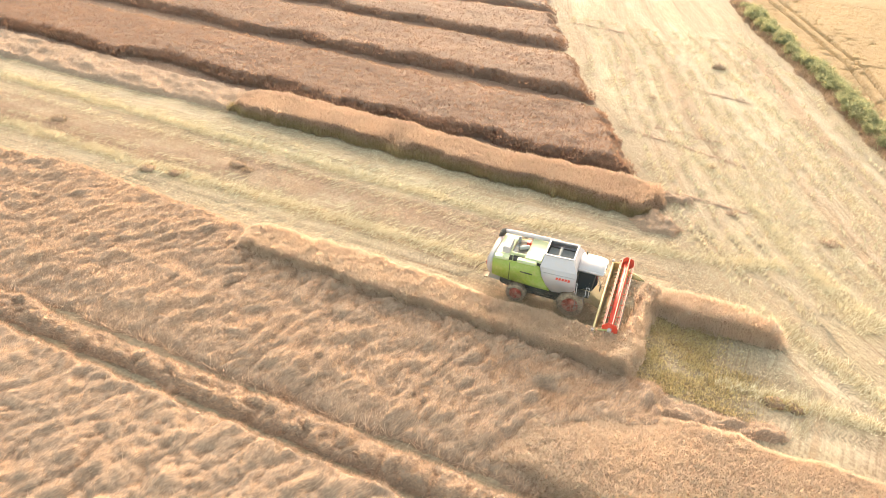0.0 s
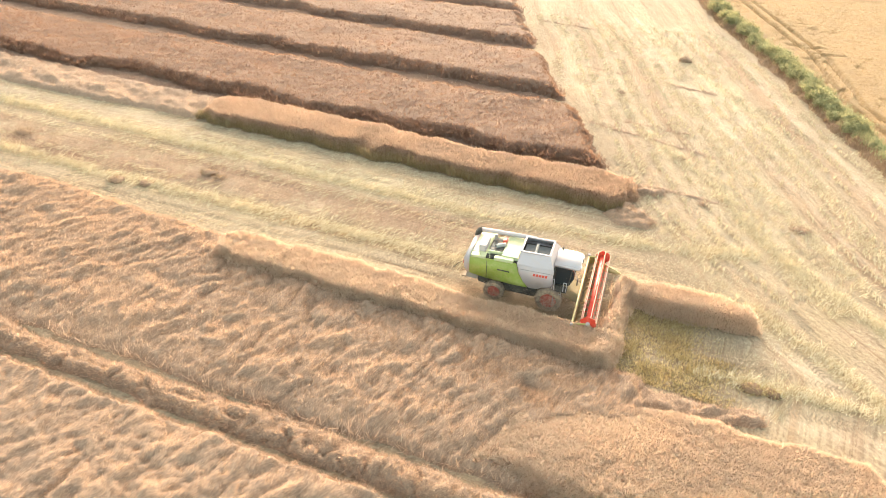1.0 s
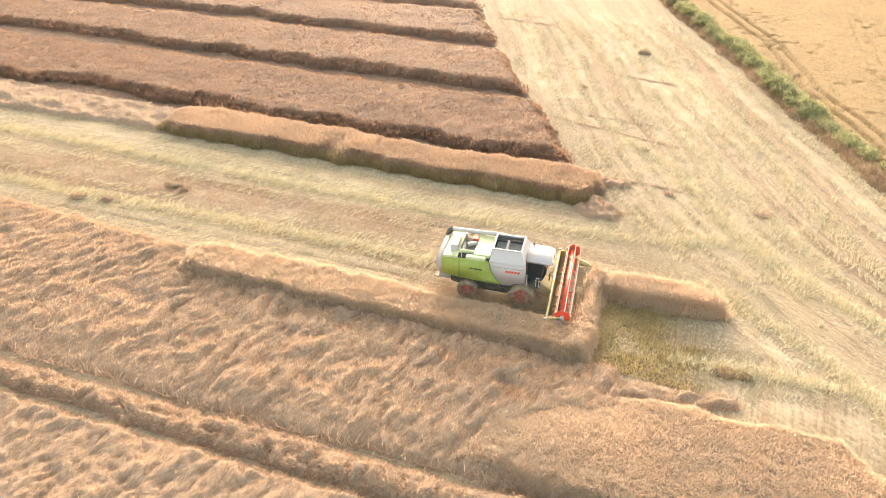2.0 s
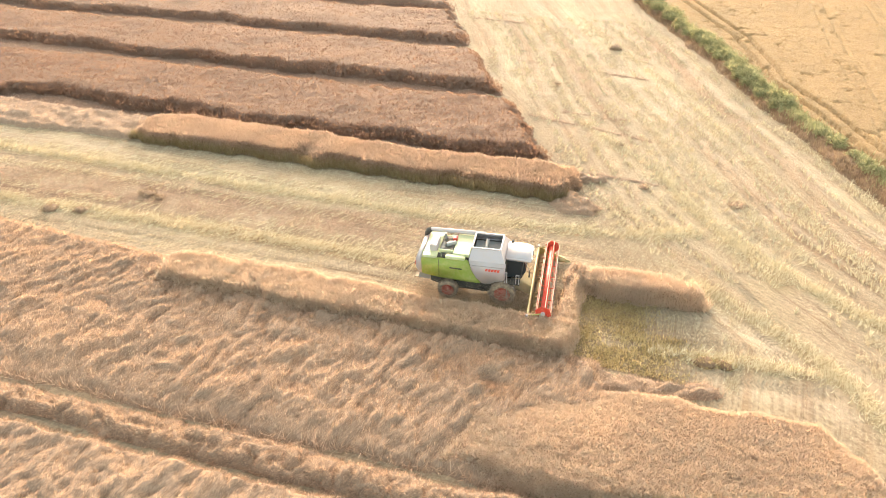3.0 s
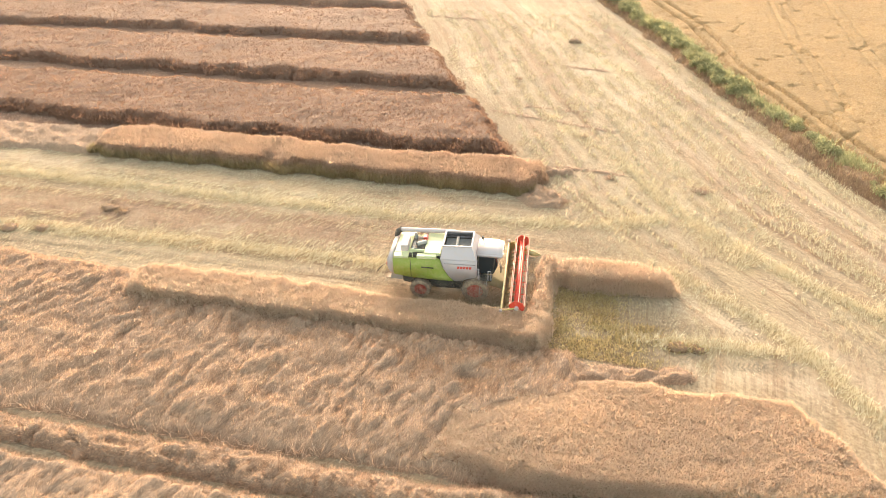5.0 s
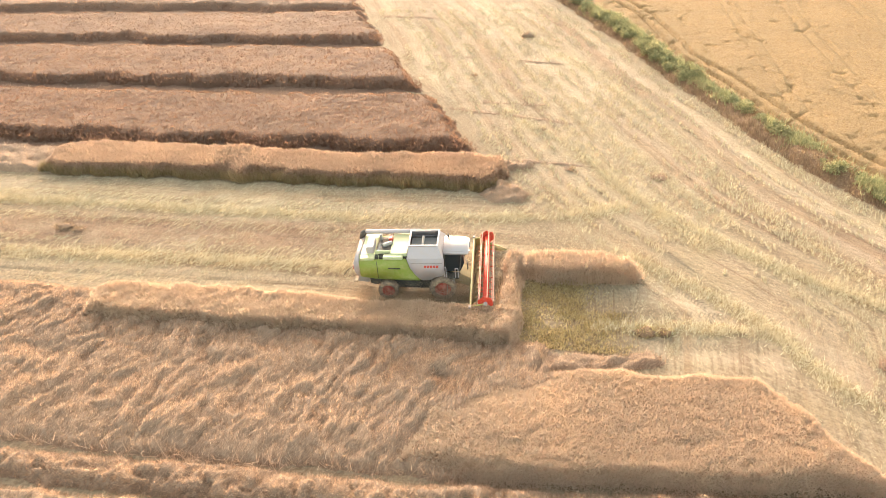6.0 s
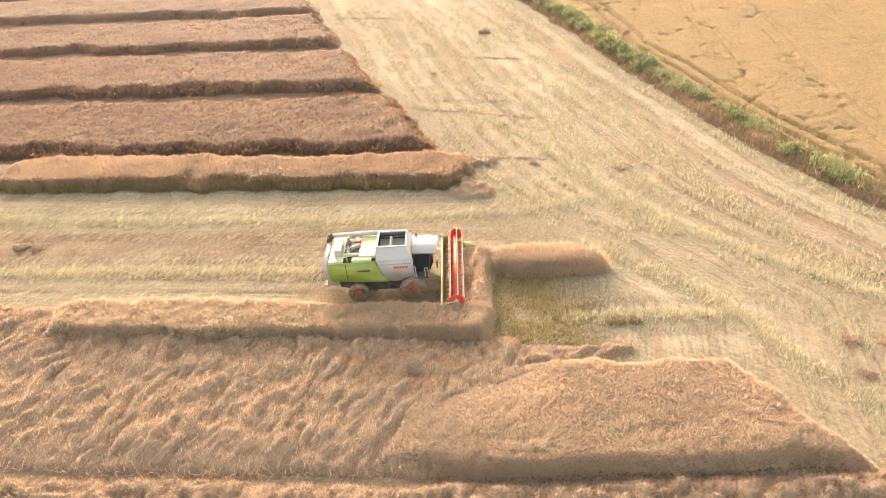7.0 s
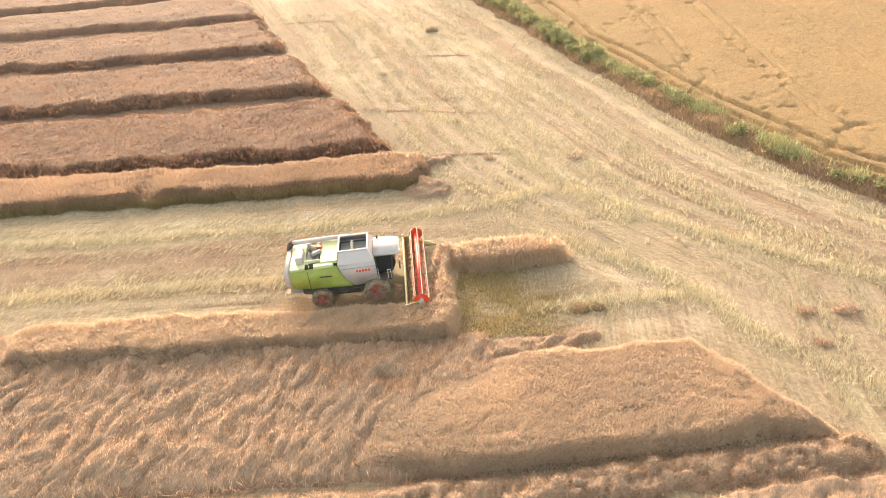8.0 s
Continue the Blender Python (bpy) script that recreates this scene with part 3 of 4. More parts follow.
def straw_rows():
    vs, n0 = [], 0
    for line, wd, amp, bare in ROWS_OF_STRAW:
        if bare:
            continue
        for (ax, ay), (bx, by) in zip(line, line[1:]):
            ln = math.hypot(bx - ax, by - ay)
            near = min(ay, by) < 60
            n = int(ln * amp * (260 if near else 120))
            t = rng.uniform(0, 1, n)
            off = rng.normal(0, wd * 0.62, n)
            x = ax + (bx - ax) * t - (by - ay) / ln * off
            y = ay + (by - ay) * t + (bx - ax) / ln * off
            ok = (x > -90) & (fbm(x, y, 1.6, 3, 9) + rng.normal(0, 0.2, n) > -0.22)
            x, y = x[ok], y[ok]
            v, f = blades(x, y, rng.uniform(0.0, 0.12, len(x)), 0.46, 0.07, 0.9, COMBED + rng.normal(0, 0.45, len(x)))
            vs.append(v)
            if near and amp > 0.7:                   # long loose straws
                k = len(x) // 14
                vs.append(blades(x[:k], y[:k], rng.uniform(0.05, 0.18, k), 1.0, 0.06, 0.92, COMBED + rng.normal(0, 0.9, k))[0])
    v = np.concatenate(vs)
    ob = new("straw_rows", mesh_of("straw_rows", v, np.arange(len(v)).reshape(-1, 3), M_STRAW))
    tagged(ob, "pale yellow straw lying in rows on the stubble", "straw", kind="stuff")


straw_rows()


def chaff_bits():
    """Short brown stalks lying over the chaff band and the trodden lanes."""
    n = 90000
    x, y = rng.uniform(-90, -6, n), rng.uniform(37.5, 47.5, n)
    m = 30000
    hy = rng.uniform(28, 80, m)
    x, y = np.concatenate([x, hedge_at(hy) - rng.uniform(1, 34, m)]), np.concatenate([y, hy])
    ok = (rng.uniform(0, 1, n + m) < 0.75 * chaff_cover(x, y) ** 1.5) & (x > strip_end(y) * (y > 52) - 100 * (y <= 52)) & ~((y < 33) & (x < 12 + (32 - y) * 0.72))
    x, y = x[ok], y[ok]
    v, f = blades(x, y, rng.uniform(0.03, 0.12, len(x)), 0.30, 0.06, 0.85)
    tagged(new("chaff", mesh_of("chaff", v, f, M_CHAFF)), "brown chaff and broken stalks scattered on stubble", "chaff", kind="stuff")


chaff_bits()


def stubble():
    vs = []
    # field passes: rows along x
    n = 95000
    x, y = rng.uniform(-90, 6, n), rng.uniform(36.0, 52.8, n)
    y = np.round(y / 0.36) * 0.36 + rng.normal(0, 0.05, n)
    ok = (fbm(x, y, 2.0, 3, 77) + rng.normal(0, 0.4, n) > 0.0) & (x < strip_end(y) + 6 + rng.normal(0, 1.5, n))
    vs.append(blades(x[ok], y[ok], np.full(ok.sum(), 0.0), 0.26, 0.06, 0.9, COMBED + rng.normal(0, 0.5, ok.sum()))[0])
    # headland passes: rows along the hedge
    n = 95000
    y = 24 + 90 * rng.uniform(0, 1, n) ** 1.5
    x = rng.uniform(-30, 40, n)
    u = np.round((x - hedge_at(y)) / 0.42) * 0.42 + rng.normal(0, 0.06, n)
    x = hedge_at(y) + u
    ok = (u < -1.5) & (x > strip_end(y) + 0.5) & ~((y < 33) & (x < 12 + (32 - y) * 0.72)) & (fbm(x, y, 2.0, 3, 78) + rng.normal(0, 0.4, n) > 0.0)
    vs.append(blades(x[ok], y[ok], np.full(ok.sum(), 0.0), 0.20, 0.06, 0.9, 2.2 + rng.normal(0, 0.6, ok.sum()))[0])
    v = np.concatenate(vs)
    ob = new("stubble", mesh_of("stubble", v, np.arange(len(v)).reshape(-1, 3), M_STUBBLE))
    tagged(ob, "short pale stubble stalks standing in drill rows", "stubble", kind="stuff")
    # fresh green stubble on the newest pass
    n = 34000
    x, y = rng.uniform(-3.6, 7.0, n), rng.uniform(33.4, 40.7, n)
    ok = (fbm(x, y, 1.5, 2, 79) + rng.normal(0, 0.5, n) > -0.2) & (rng.uniform(0, 1, n) > 0.1 + 0.9 * smooth(0.5, 5.0, x)) & ((y < 37.5) | (x < rng.normal(1.2, 1.0, n)))
    v, f = blades(x[ok], y[ok], np.full(ok.sum(), 0.0), 0.26, 0.07, 0.45)
    tagged(new("green_stubble", mesh_of("green_stubble", v, f, M_STEMS)), "yellow-green freshly cut stubble stalks", "stubble", kind="stuff")


stubble()


def tufts():
    """Small combed tufts of chopped straw left in broken lines along each pass."""
    cx, cy, ch = [], [], []
    for yc in np.arange(37.0, 52.5, 0.85):
        x = rng.uniform(-90, 5, 240)
        cx.append(x)
        cy.append(yc + rng.normal(0, 0.10, 240) + 0.3 * fbm(x, x * 0, 8.0, 2, 3))
        ch.append(np.full(240, COMBED))
    for u in np.arange(3.0, 34.0, 2.3):           # headland: pairs of tuft lines between bare lanes
        for du in (0.0, 0.55):
            y = 26 + 82 * rng.uniform(0, 1, 520) ** 1.3
            cx.append(hedge_at(y) - u - du + rng.normal(0, 0.12, 520) + 0.5 * fbm(y, y * 0, 10.0, 2, int(u)))
            cy.append(y)
            ch.append(np.full(520, 2.01))
    cx, cy, ch = np.concatenate(cx), np.concatenate(cy), np.concatenate(ch)
    ok = (fbm(cx, cy, 4.0, 3, 88) > np.where(ch < 2, 0.06, -0.05)) & ((ch < 2) | (cx > strip_end(cy) + 1)) & ~((cy < 33.5) & (cx < 13 + (32 - cy) * 0.72))
    ok &= ~((ch < 2) & (cy < 41) & (cx > -16)) & ~((cx > -5) & (cx < 6) & (cy > 33) & (cy < 43.5))
    ch = np.where(ch > 2, 1.25, ch)
    cx, cy, ch = np.repeat(cx[ok], 12), np.repeat(cy[ok], 12), np.repeat(ch[ok], 12)
    n = len(cx)
    along = rng.normal(0, 0.22, n)
    x, y = cx + np.cos(ch) * along + rng.normal(0, 0.07, n), cy + np.sin(ch) * along + rng.normal(0, 0.07, n)
    v, f = blades(x, y, rng.uniform(0.02, 0.06, n), 0.26, 0.05, 0.92, ch + rng.normal(0, 0.4, n))
    tagged(new("straw_tufts", mesh_of("straw_tufts", v, f, M_STUBBLE)), "small combed straw tufts in broken lines", "straw", kind="stuff")


tufts()


def combed_straw():
    """Slanting wisps of straw, laid side by side along the windrows."""
    vs = []
    lines = [(ln, 0.45 if ln[0][0] < -100 else 0.30, am) for ln, wd, am, bare in ROWS_OF_STRAW if not bare and min(p[1] for p in ln) < 60 and am > 0.6]
    lines += [([(-75, 45.2), (-40, 45.3), (-14, 45.0)], 0.65, 0.7), ([(-75, 49.1), (-40, 49.2), (-10, 48.9)], 0.40, 0.6), ([(-75, 41.4), (-40, 41.9), (-18, 42.2)], 0.5, 0.5)]
    for u in np.arange(3.2, 34.0, 2.1) + rng.uniform(-0.8, 0.8, 15):
        ys = np.linspace(36 + u * 0.3, 108, 12)
        lines.append(([(float(hedge_at(y)) - u, y) for y in ys if hedge_at(y) - u > strip_end(y) + 1.5], rng.uniform(0.25, 0.45), rng.uniform(0.25, 0.6)))
    for line, half, amp in lines:
        for (ax, ay), (bx, by) in zip(line, line[1:]):
            ax = max(ax, -90)
            ln = math.hypot(bx - ax, by - ay)
            n = int(ln / 0.46)
            t = (np.arange(n) + rng.uniform(-0.25, 0.25, n)) / max(n, 1)
            cx, cy = ax + (bx - ax) * t + rng.normal(0, 0.06, n), ay + (by - ay) * t + rng.normal(0, 0.15, n)
            ok = fbm(cx, cy, 2.2, 2, 33) + 0.5 * fbm(cx, cy, 9.0, 2, 34) > 0.5 - amp
            k = 22
            cx, cy = np.repeat(cx[ok], k), np.repeat(cy[ok], k)
            hd = (COMBED if ax < -12 else 1.45) + np.repeat(rng.normal(0, 0.16, ok.sum()), k)
            a = rng.uniform(-half, half, len(cx))
            vs.append(blades(cx + np.cos(hd) * a + rng.normal(0, 0.045, len(cx)), cy + np.sin(hd) * a + rng.normal(0, 0.045, len(cx)),
                             0.06 + 0.10 * np.clip(1 - (a / half) ** 2, 0, 1) * rng.uniform(0.2, 1, len(cx)), 0.36, 0.06, 0.93, hd + rng.normal(0, 0.2, len(cx)))[0])
    v = np.concatenate(vs)
    tagged(new("combed_straw", mesh_of("combed_straw", v, np.arange(len(v)).reshape(-1, 3), M_STRAW)), "slanting wisps of pale straw along the windrows", "straw", kind="stuff")


combed_straw()


def tyre_tracks():
    """Low ribs pressed by tractor lugs along the wheelings."""
    vs, fs = [], []
    for line in ([(-1, 34.2), (0.8, 34.3), (11.4, 35.0)], [(-1, 37.4), (2.5, 37.6), (12.2, 38.0)], [(4.2, 44.4), (9.2, 38.4)], [(6.8, 45.0), (11.0, 38.6)], [(-14, 41.8), (-30, 41.6), (-50, 41.2)],
                 [(-14, 38.6), (-30, 38.3), (-50, 37.8)], [(-2, 45.6), (-20, 45.9), (-45, 45.8)], 
                 [(-6, 50.9), (-30, 51.6), (-50, 51.6)]):
        for (ax, ay), (bx, by) in zip(line, line[1:]):
            ln = math.hypot(bx - ax, by - ay)
            ux, uy = (bx - ax) / ln, (by - ay) / ln
            for k in range(int(ln / 0.28)):
                for side in (-1, 1):
                    cx, cy = ax + ux * k * 0.28, ay + uy * k * 0.28
                    p0 = (cx, cy)
                    p1 = (cx + ux * 0.20 - uy * 0.36 * side, cy + uy * 0.20 + ux * 0.36 * side)
                    h = 0.03 + 0.02 * random.random()
                    b = len(vs)
                    for (qx, qy) in (p0, p1):
                        vs += [(qx - ux * 0.08, qy - uy * 0.08, -0.02), (qx, qy, h), (qx + ux * 0.08, qy + uy * 0.08, -0.02)]
                    fs += [(b, b + 1, b + 4, b + 3), (b + 1, b + 2, b + 5, b + 4)]
    ob = new("tyre_tracks", mesh_of("tyre_tracks", np.array(vs), np.array(fs), M_GROUND))
    tagged(ob, "chevron tyre tracks pressed into the stubble", "tracks", kind="stuff")


tyre_tracks()


def heap(at, size, label, mats, tall=1.0, name="straw_heap"):
    """A low heap of loose stalks with a lumpy core."""
    x, y = at
    root = tagged(new(name), label, "heap")
    root.location = (x, y, 0)
    bm = bmesh.new()
    bmesh.ops.create_icosphere(bm, subdivisions=3, radius=1.0)
    for v in bm.verts:
        r = 1 + 0.35 * noise.noise(v.co * 2.1 + Vector((x, y, 0)))
        v.co = Vector((v.co.x * size * r, v.co.y * size * 0.7 * r, max(v.co.z, -0.05) * size * 0.55 * tall * r))
    part("core", bm, mats[0], root, smooth_shade=True)
    n = int(260 * size)
    a, r = rng.uniform(0, 2 * np.pi, n), np.sqrt(rng.uniform(0, 1, n))
    px, py = np.cos(a) * r * size * 1.15, np.sin(a) * r * size * 0.85
    v, f = blades(px, py, np.clip((1 - r) * size * 0.5 * tall, 0.02, 5), 0.45, 0.06, 0.65)
    mesh_part("tangle", mesh_of("tangle", v, f, mats[1]), root, kind="stuff")
    return root


DARK = (M_LODGED, M_DRYSCRUB)
for at, size, tall in (((-49.5, 39.1), 0.8, 0.7), ((-46.6, 39.6), 0.7, 0.8), ((-42.9, 43.7), 0.8, 0.8), ((-65.6, 42.6), 0.9, 0.6), ((-41.4, 43.3), 0.5, 0.8)):
    tagged(heap(at, size, "small brown heap of missed stalks on stubble", DARK, tall), group="heaps on the stubble")
tagged(heap((-7.7, 94.9), 0.75, "brown heap of stalks on the headland", (M_LODGED, M_DRYSCRUB), 1.5), group="heaps on the stubble")
for at, size in (((4.8, 35.7), 0.75), ((6.0, 35.8), 0.6)):
    tagged(heap(at, size, "dull brown heap of weeds between tyre tracks", (M_DRYBANK, M_STEMS), 0.7), group="heaps on the stubble")
for at, size in (((18.7, 34.3), 0.6), ((21.1, 34.2), 0.7), ((18.6, 31.4), 0.5), ((7.1, 56.5), 0.75), ((-0.7, 57.5), 0.4), ((-12.8, 80.3), 0.32), ((-3.8, 65.5), 0.32)):
    tagged(heap(at, size, "flat tangle of straw and weeds on stubble", (M_LODGED, M_CHAFF), 0.4), group="heaps on the stubble")
# trampled lines that run on from the gaps across the headland
for x0, y0, x1, y1 in ((-31.0, 104.4, -21.0, 103.6), (-19.4, 87.5, -2.6, 84.8), (-14.2, 70.6, -0.8, 67.6), (-10.7, 72.4, -3.8, 72.0), (-6.0, 58.9, 2.7, 58.2)):
    crop_block("trampled_line", (x0, x1, min(y0, y1) - 1, max(y0, y1) + 1), outline_of([(x0, y0 - 0.32), (x1, y1 - 0.35), (x1, y1 + 0.1), (x0, y0 + 0.32)]),
               lambda x, y: 0.10 + 0.14 * fbm(x, y, 0.9, 2, 95), 0.2, (M_LODGED, M_CHAFF), 60, (0.35, 0.06), "thin trampled line of stalks across stubble", lean=0.8, ragged=0.3)


# ---- hedge and bank ----
def hedge_bush(size, tall, leaves, seed, dry=0.0):
    r = np.random.default_rng(seed)
    root = tagged(new("hedge_bush"), "leafy green hedge bush on the field bank" if not dry else "low patchy green scrub on the field bank", "bush", "hedge bushes")
    bm = bmesh.new()
    for k in range(6):
        a = r.uniform(0, 2 * math.pi)
        tip = Vector((math.cos(a) * size * 0.55, math.sin(a) * size * 0.55, tall * r.uniform(0.55, 0.85)))
        m = look((0, 0, 0), tip)
        m = m @ pose(0, 0, -tip.length / 2, 180, 0, 0)
        bmesh.ops.create_cone(bm, cap_ends=True, segments=5, radius1=0.05, radius2=0.015, depth=tip.length, matrix=m)
    part("branches", bm, M_BARK, root)
    clumps = 16
    vs = []
    for k in range(clumps):
        a, rad = r.uniform(0, 2 * math.pi), math.sqrt(r.uniform(0, 1)) * size * 0.75
        cz = tall * r.uniform(0.30, 0.80) * (1 - 0.35 * rad / size)
        n = leaves // clumps
        d = r.normal(0, 1, (n, 3))
        d /= np.linalg.norm(d, axis=1)[:, None]
        c = np.array([math.cos(a) * rad, math.sin(a) * rad, cz]) + d * r.uniform(0.12, 0.50, (n, 1)) * size * np.array([1, 1, 0.75])
        c[:, 2] = np.abs(c[:, 2])
        u = r.normal(0, 1, (n, 3))
        u /= np.linalg.norm(u, axis=1)[:, None]
        w = np.cross(u, d)
        s = r.uniform(0.05, 0.12, (n, 1)) * (0.8 + 0.25 * size)
        quad = np.stack([c - u * s, c - w * s * 0.6, c + u * s, c + w * s * 0.6], 1)
        vs.append(quad.reshape(-1, 3))
    v = np.concatenate(vs)
    mesh_part("crown", mesh_of("crown", v, np.arange(len(v)).reshape(-1, 4), M_LEAVES), root)
    return root


M_BARK, _nt, _b = material("bark", 0.9)
_nt.links.new(ramp(_nt, noise_node(_nt, coords(_nt), 20.0), [(0.3, (0.06, 0.045, 0.03)), (0.7, (0.15, 0.11, 0.08))]), _b.inputs["Base Color"])

BIG = [hedge_bush(1.6, 1.7, 2600, 1), hedge_bush(1.25, 1.35, 1900, 2), hedge_bush(1.0, 1.1, 1400, 6)]
LOW = [hedge_bush(0.95, 0.8, 1100, 3, 1), hedge_bush(0.7, 0.6, 800, 4, 1), hedge_bush(1.2, 0.95, 1300, 5, 1), hedge_bush(0.55, 0.7, 600, 7, 1)]
used = set()


def put_bush(kind, x, y, turn):
    m = pose(x, y, bank_top(x, y) - 0.1, 0, 0, turn)
    if kind.name in used:
        return copy_thing(kind, m)
    used.add(kind.name)
    kind.matrix_basis = m
    return kind


def bank_top(x, y):
    return 0.5


hr = random.Random(5)
yy = 126.0
while yy > 80:
    put_bush(BIG[hr.randrange(3)], float(hedge_at(yy)) + hr.uniform(-0.3, 0.9), yy, hr.uniform(0, 360))
    yy -= hr.uniform(0.9, 2.0)
while yy > 38:
    put_bush(LOW[hr.choice((0, 1, 1, 2, 3, 3))], float(hedge_at(yy)) + hr.uniform(-0.3, 1.5), yy, hr.uniform(0, 360))
    yy -= hr.uniform(0.6, 1.9) if hr.random() < 0.75 else hr.uniform(2.0, 3.4)
for by in (70.4, 66.4, 65.0, 79.0):
    put_bush(LOW[2], float(hedge_at(by)) + 0.5, by, by * 50)


crop_block("field_bank", (-12, 40, 37, 130), lambda x, y: 1.55 - np.abs(x - hedge_at(y) - 0.05), lambda x, y: 0.70 + 0.3 * fbm(x, y, 1.5, 3, 97), 0.3,
           (M_DRYBANK, M_DRYSCRUB), 110, (0.6, 0.06), "brown dry grass and dock on the field bank", lean=0.25, wall=1.1, category="bank", ragged=0.6)


def bank_grass():
    n = 60000
    y = rng.uniform(38, 128, n)
    x = hedge_at(y) + rng.normal(0.9, 0.7, n)
    ok = fbm(x, y, 3.0, 3, 98) + rng.normal(0, 0.2, n) > 0.16
    v, f = blades(x[ok], y[ok], np.full(ok.sum(), 0.55), 0.6, 0.08, 0.3)
    tagged(new("bank_grass", mesh_of("bank_grass", v, f, M_LEAVES)), "rough green grass along the hedge bank", "grass", kind="stuff")


bank_grass()


# ---- combine harvester ----
def paint(name, colour, rough=0.35, dust=0.25, metal=0.0):
    m, nt, b = material(name, rough, metal)
    d = ramp(nt, noise_node(nt, coords(nt), 2.6, 6.0, 0.7), [(0.45, (0, 0, 0)), (0.8, (dust, dust, dust))])
    nt.links.new(mix(nt, d, colour, (0.50, 0.40, 0.27)), b.inputs["Base Color"])
    r = ramp(nt, noise_node(nt, coords(nt), 4.0, 4.0), [(0.3, (rough * 0.8,) * 3), (0.8, (min(1, rough * 1.6),) * 3)])
    nt.links.new(r, b.inputs["Roughness"])
    return m


P_GREEN = paint("green_paint", (0.26, 0.315, 0.048), 0.5, 0.4)
P_PALE = paint("pale_green_deck", (0.53, 0.57, 0.34), 0.5, 0.5)
P_WHITE = paint("white_paint", (0.455, 0.420, 0.440), 0.45, 0.35)
P_GREY = paint("grey_steel", (0.30, 0.30, 0.29), 0.5, 0.3, 0.3)
P_DARK = paint("dark_metal", (0.045, 0.043, 0.04), 0.6, 0.3)
P_RED = paint("red_paint", (0.50, 0.045, 0.022), 0.45, 0.3)
P_RIM = paint("dusty_red_rim", (0.30, 0.055, 0.04), 0.65, 0.9)
P_TYRE = paint("tyre_rubber", (0.17, 0.130, 0.095), 0.9, 1.0)
P_OLIVE = paint("header_green", (0.40, 0.39, 0.13), 0.5, 0.7)
P_BEAM = paint("pale_beam", (0.50, 0.47, 0.24), 0.5, 0.6)
P_BARS = paint("dusty_reel_bars", (0.60, 0.30, 0.235), 0.5, 0.6)
P_BACK = paint("dusty_back_plate", (0.36, 0.295, 0.15), 0.7, 0.8)
P_BELLY = paint("dusty_steel", (0.21, 0.16, 0.10), 0.7, 0.6)
P_INSIDE = paint("tank_inside", (0.20, 0.20, 0.20), 0.6, 0.3)
M_GLASS, _nt, _b = material("cab_glass", 0.06)
_b.inputs["Base Color"].default_value = (0.03, 0.035, 0.04, 1)
_b.inputs["Specular IOR Level"].default_value = 0.7
M_LAMP, _nt, _b = material("lamp_glass", 0.1)
_b.inputs["Base Color"].default_value = (0.75, 0.75, 0.7, 1)


def solid(bm, profile, y0, y1, y0b=None, y1b=None):
    """A body with an outline in x, z (anticlockwise seen from the near side), from y0 to y1."""
    a = [bm.verts.new((x, y0, z)) for x, z in profile]
    b = [bm.verts.new((x, y1, z)) for x, z in profile]
    n = len(profile)
    bm.faces.new(a)
    bm.faces.new(b[::-1])
    for i in range(n):
        bm.faces.new((a[i], b[i], b[(i + 1) % n], a[(i + 1) % n]))
    return bm


def soften(bm, width, segments=2):
    bmesh.ops.recalc_face_normals(bm, faces=bm.faces)
    edges = [e for e in bm.edges if len(e.link_faces) == 2 and e.calc_face_angle(0) > 0.5]
    bmesh.ops.bevel(bm, geom=edges, offset=width, segments=segments, affect="EDGES", clamp_overlap=True)
    return bm


def slab(x0, x1, y0, y1, z0, z1, round_by=0.03):
    bm = solid(bmesh.new(), [(x0, z0), (x1, z0), (x1, z1), (x0, z1)], y0, y1)
    return soften(bm, round_by) if round_by else bm


def rod(bm, a, b, r, seg=8):
    a, b = Vector(a), Vector(b)
    m = look((a + b) / 2, b)
    bmesh.ops.create_cone(bm, cap_ends=True, segments=seg, radius1=r, radius2=r, depth=(b - a).length, matrix=m)
    return bm


def lathe(bm, profile, seg, matrix, caps=True):
    """Turns (radius, offset) pairs round the local z axis."""
    rings = []
    for r, o in profile:
        rings.append([bm.verts.new(matrix @ Vector((math.cos(2 * math.pi * k / seg) * r, math.sin(2 * math.pi * k / seg) * r, o))) for k in range(seg)])
    for p, q in zip(rings, rings[1:]):
        for k in range(seg):
            bm.faces.new((p[k], p[(k + 1) % seg], q[(k + 1) % seg], q[k]))
    if caps:
        bm.faces.new(rings[0][::-1])
        bm.faces.new(rings[-1])
    return bm


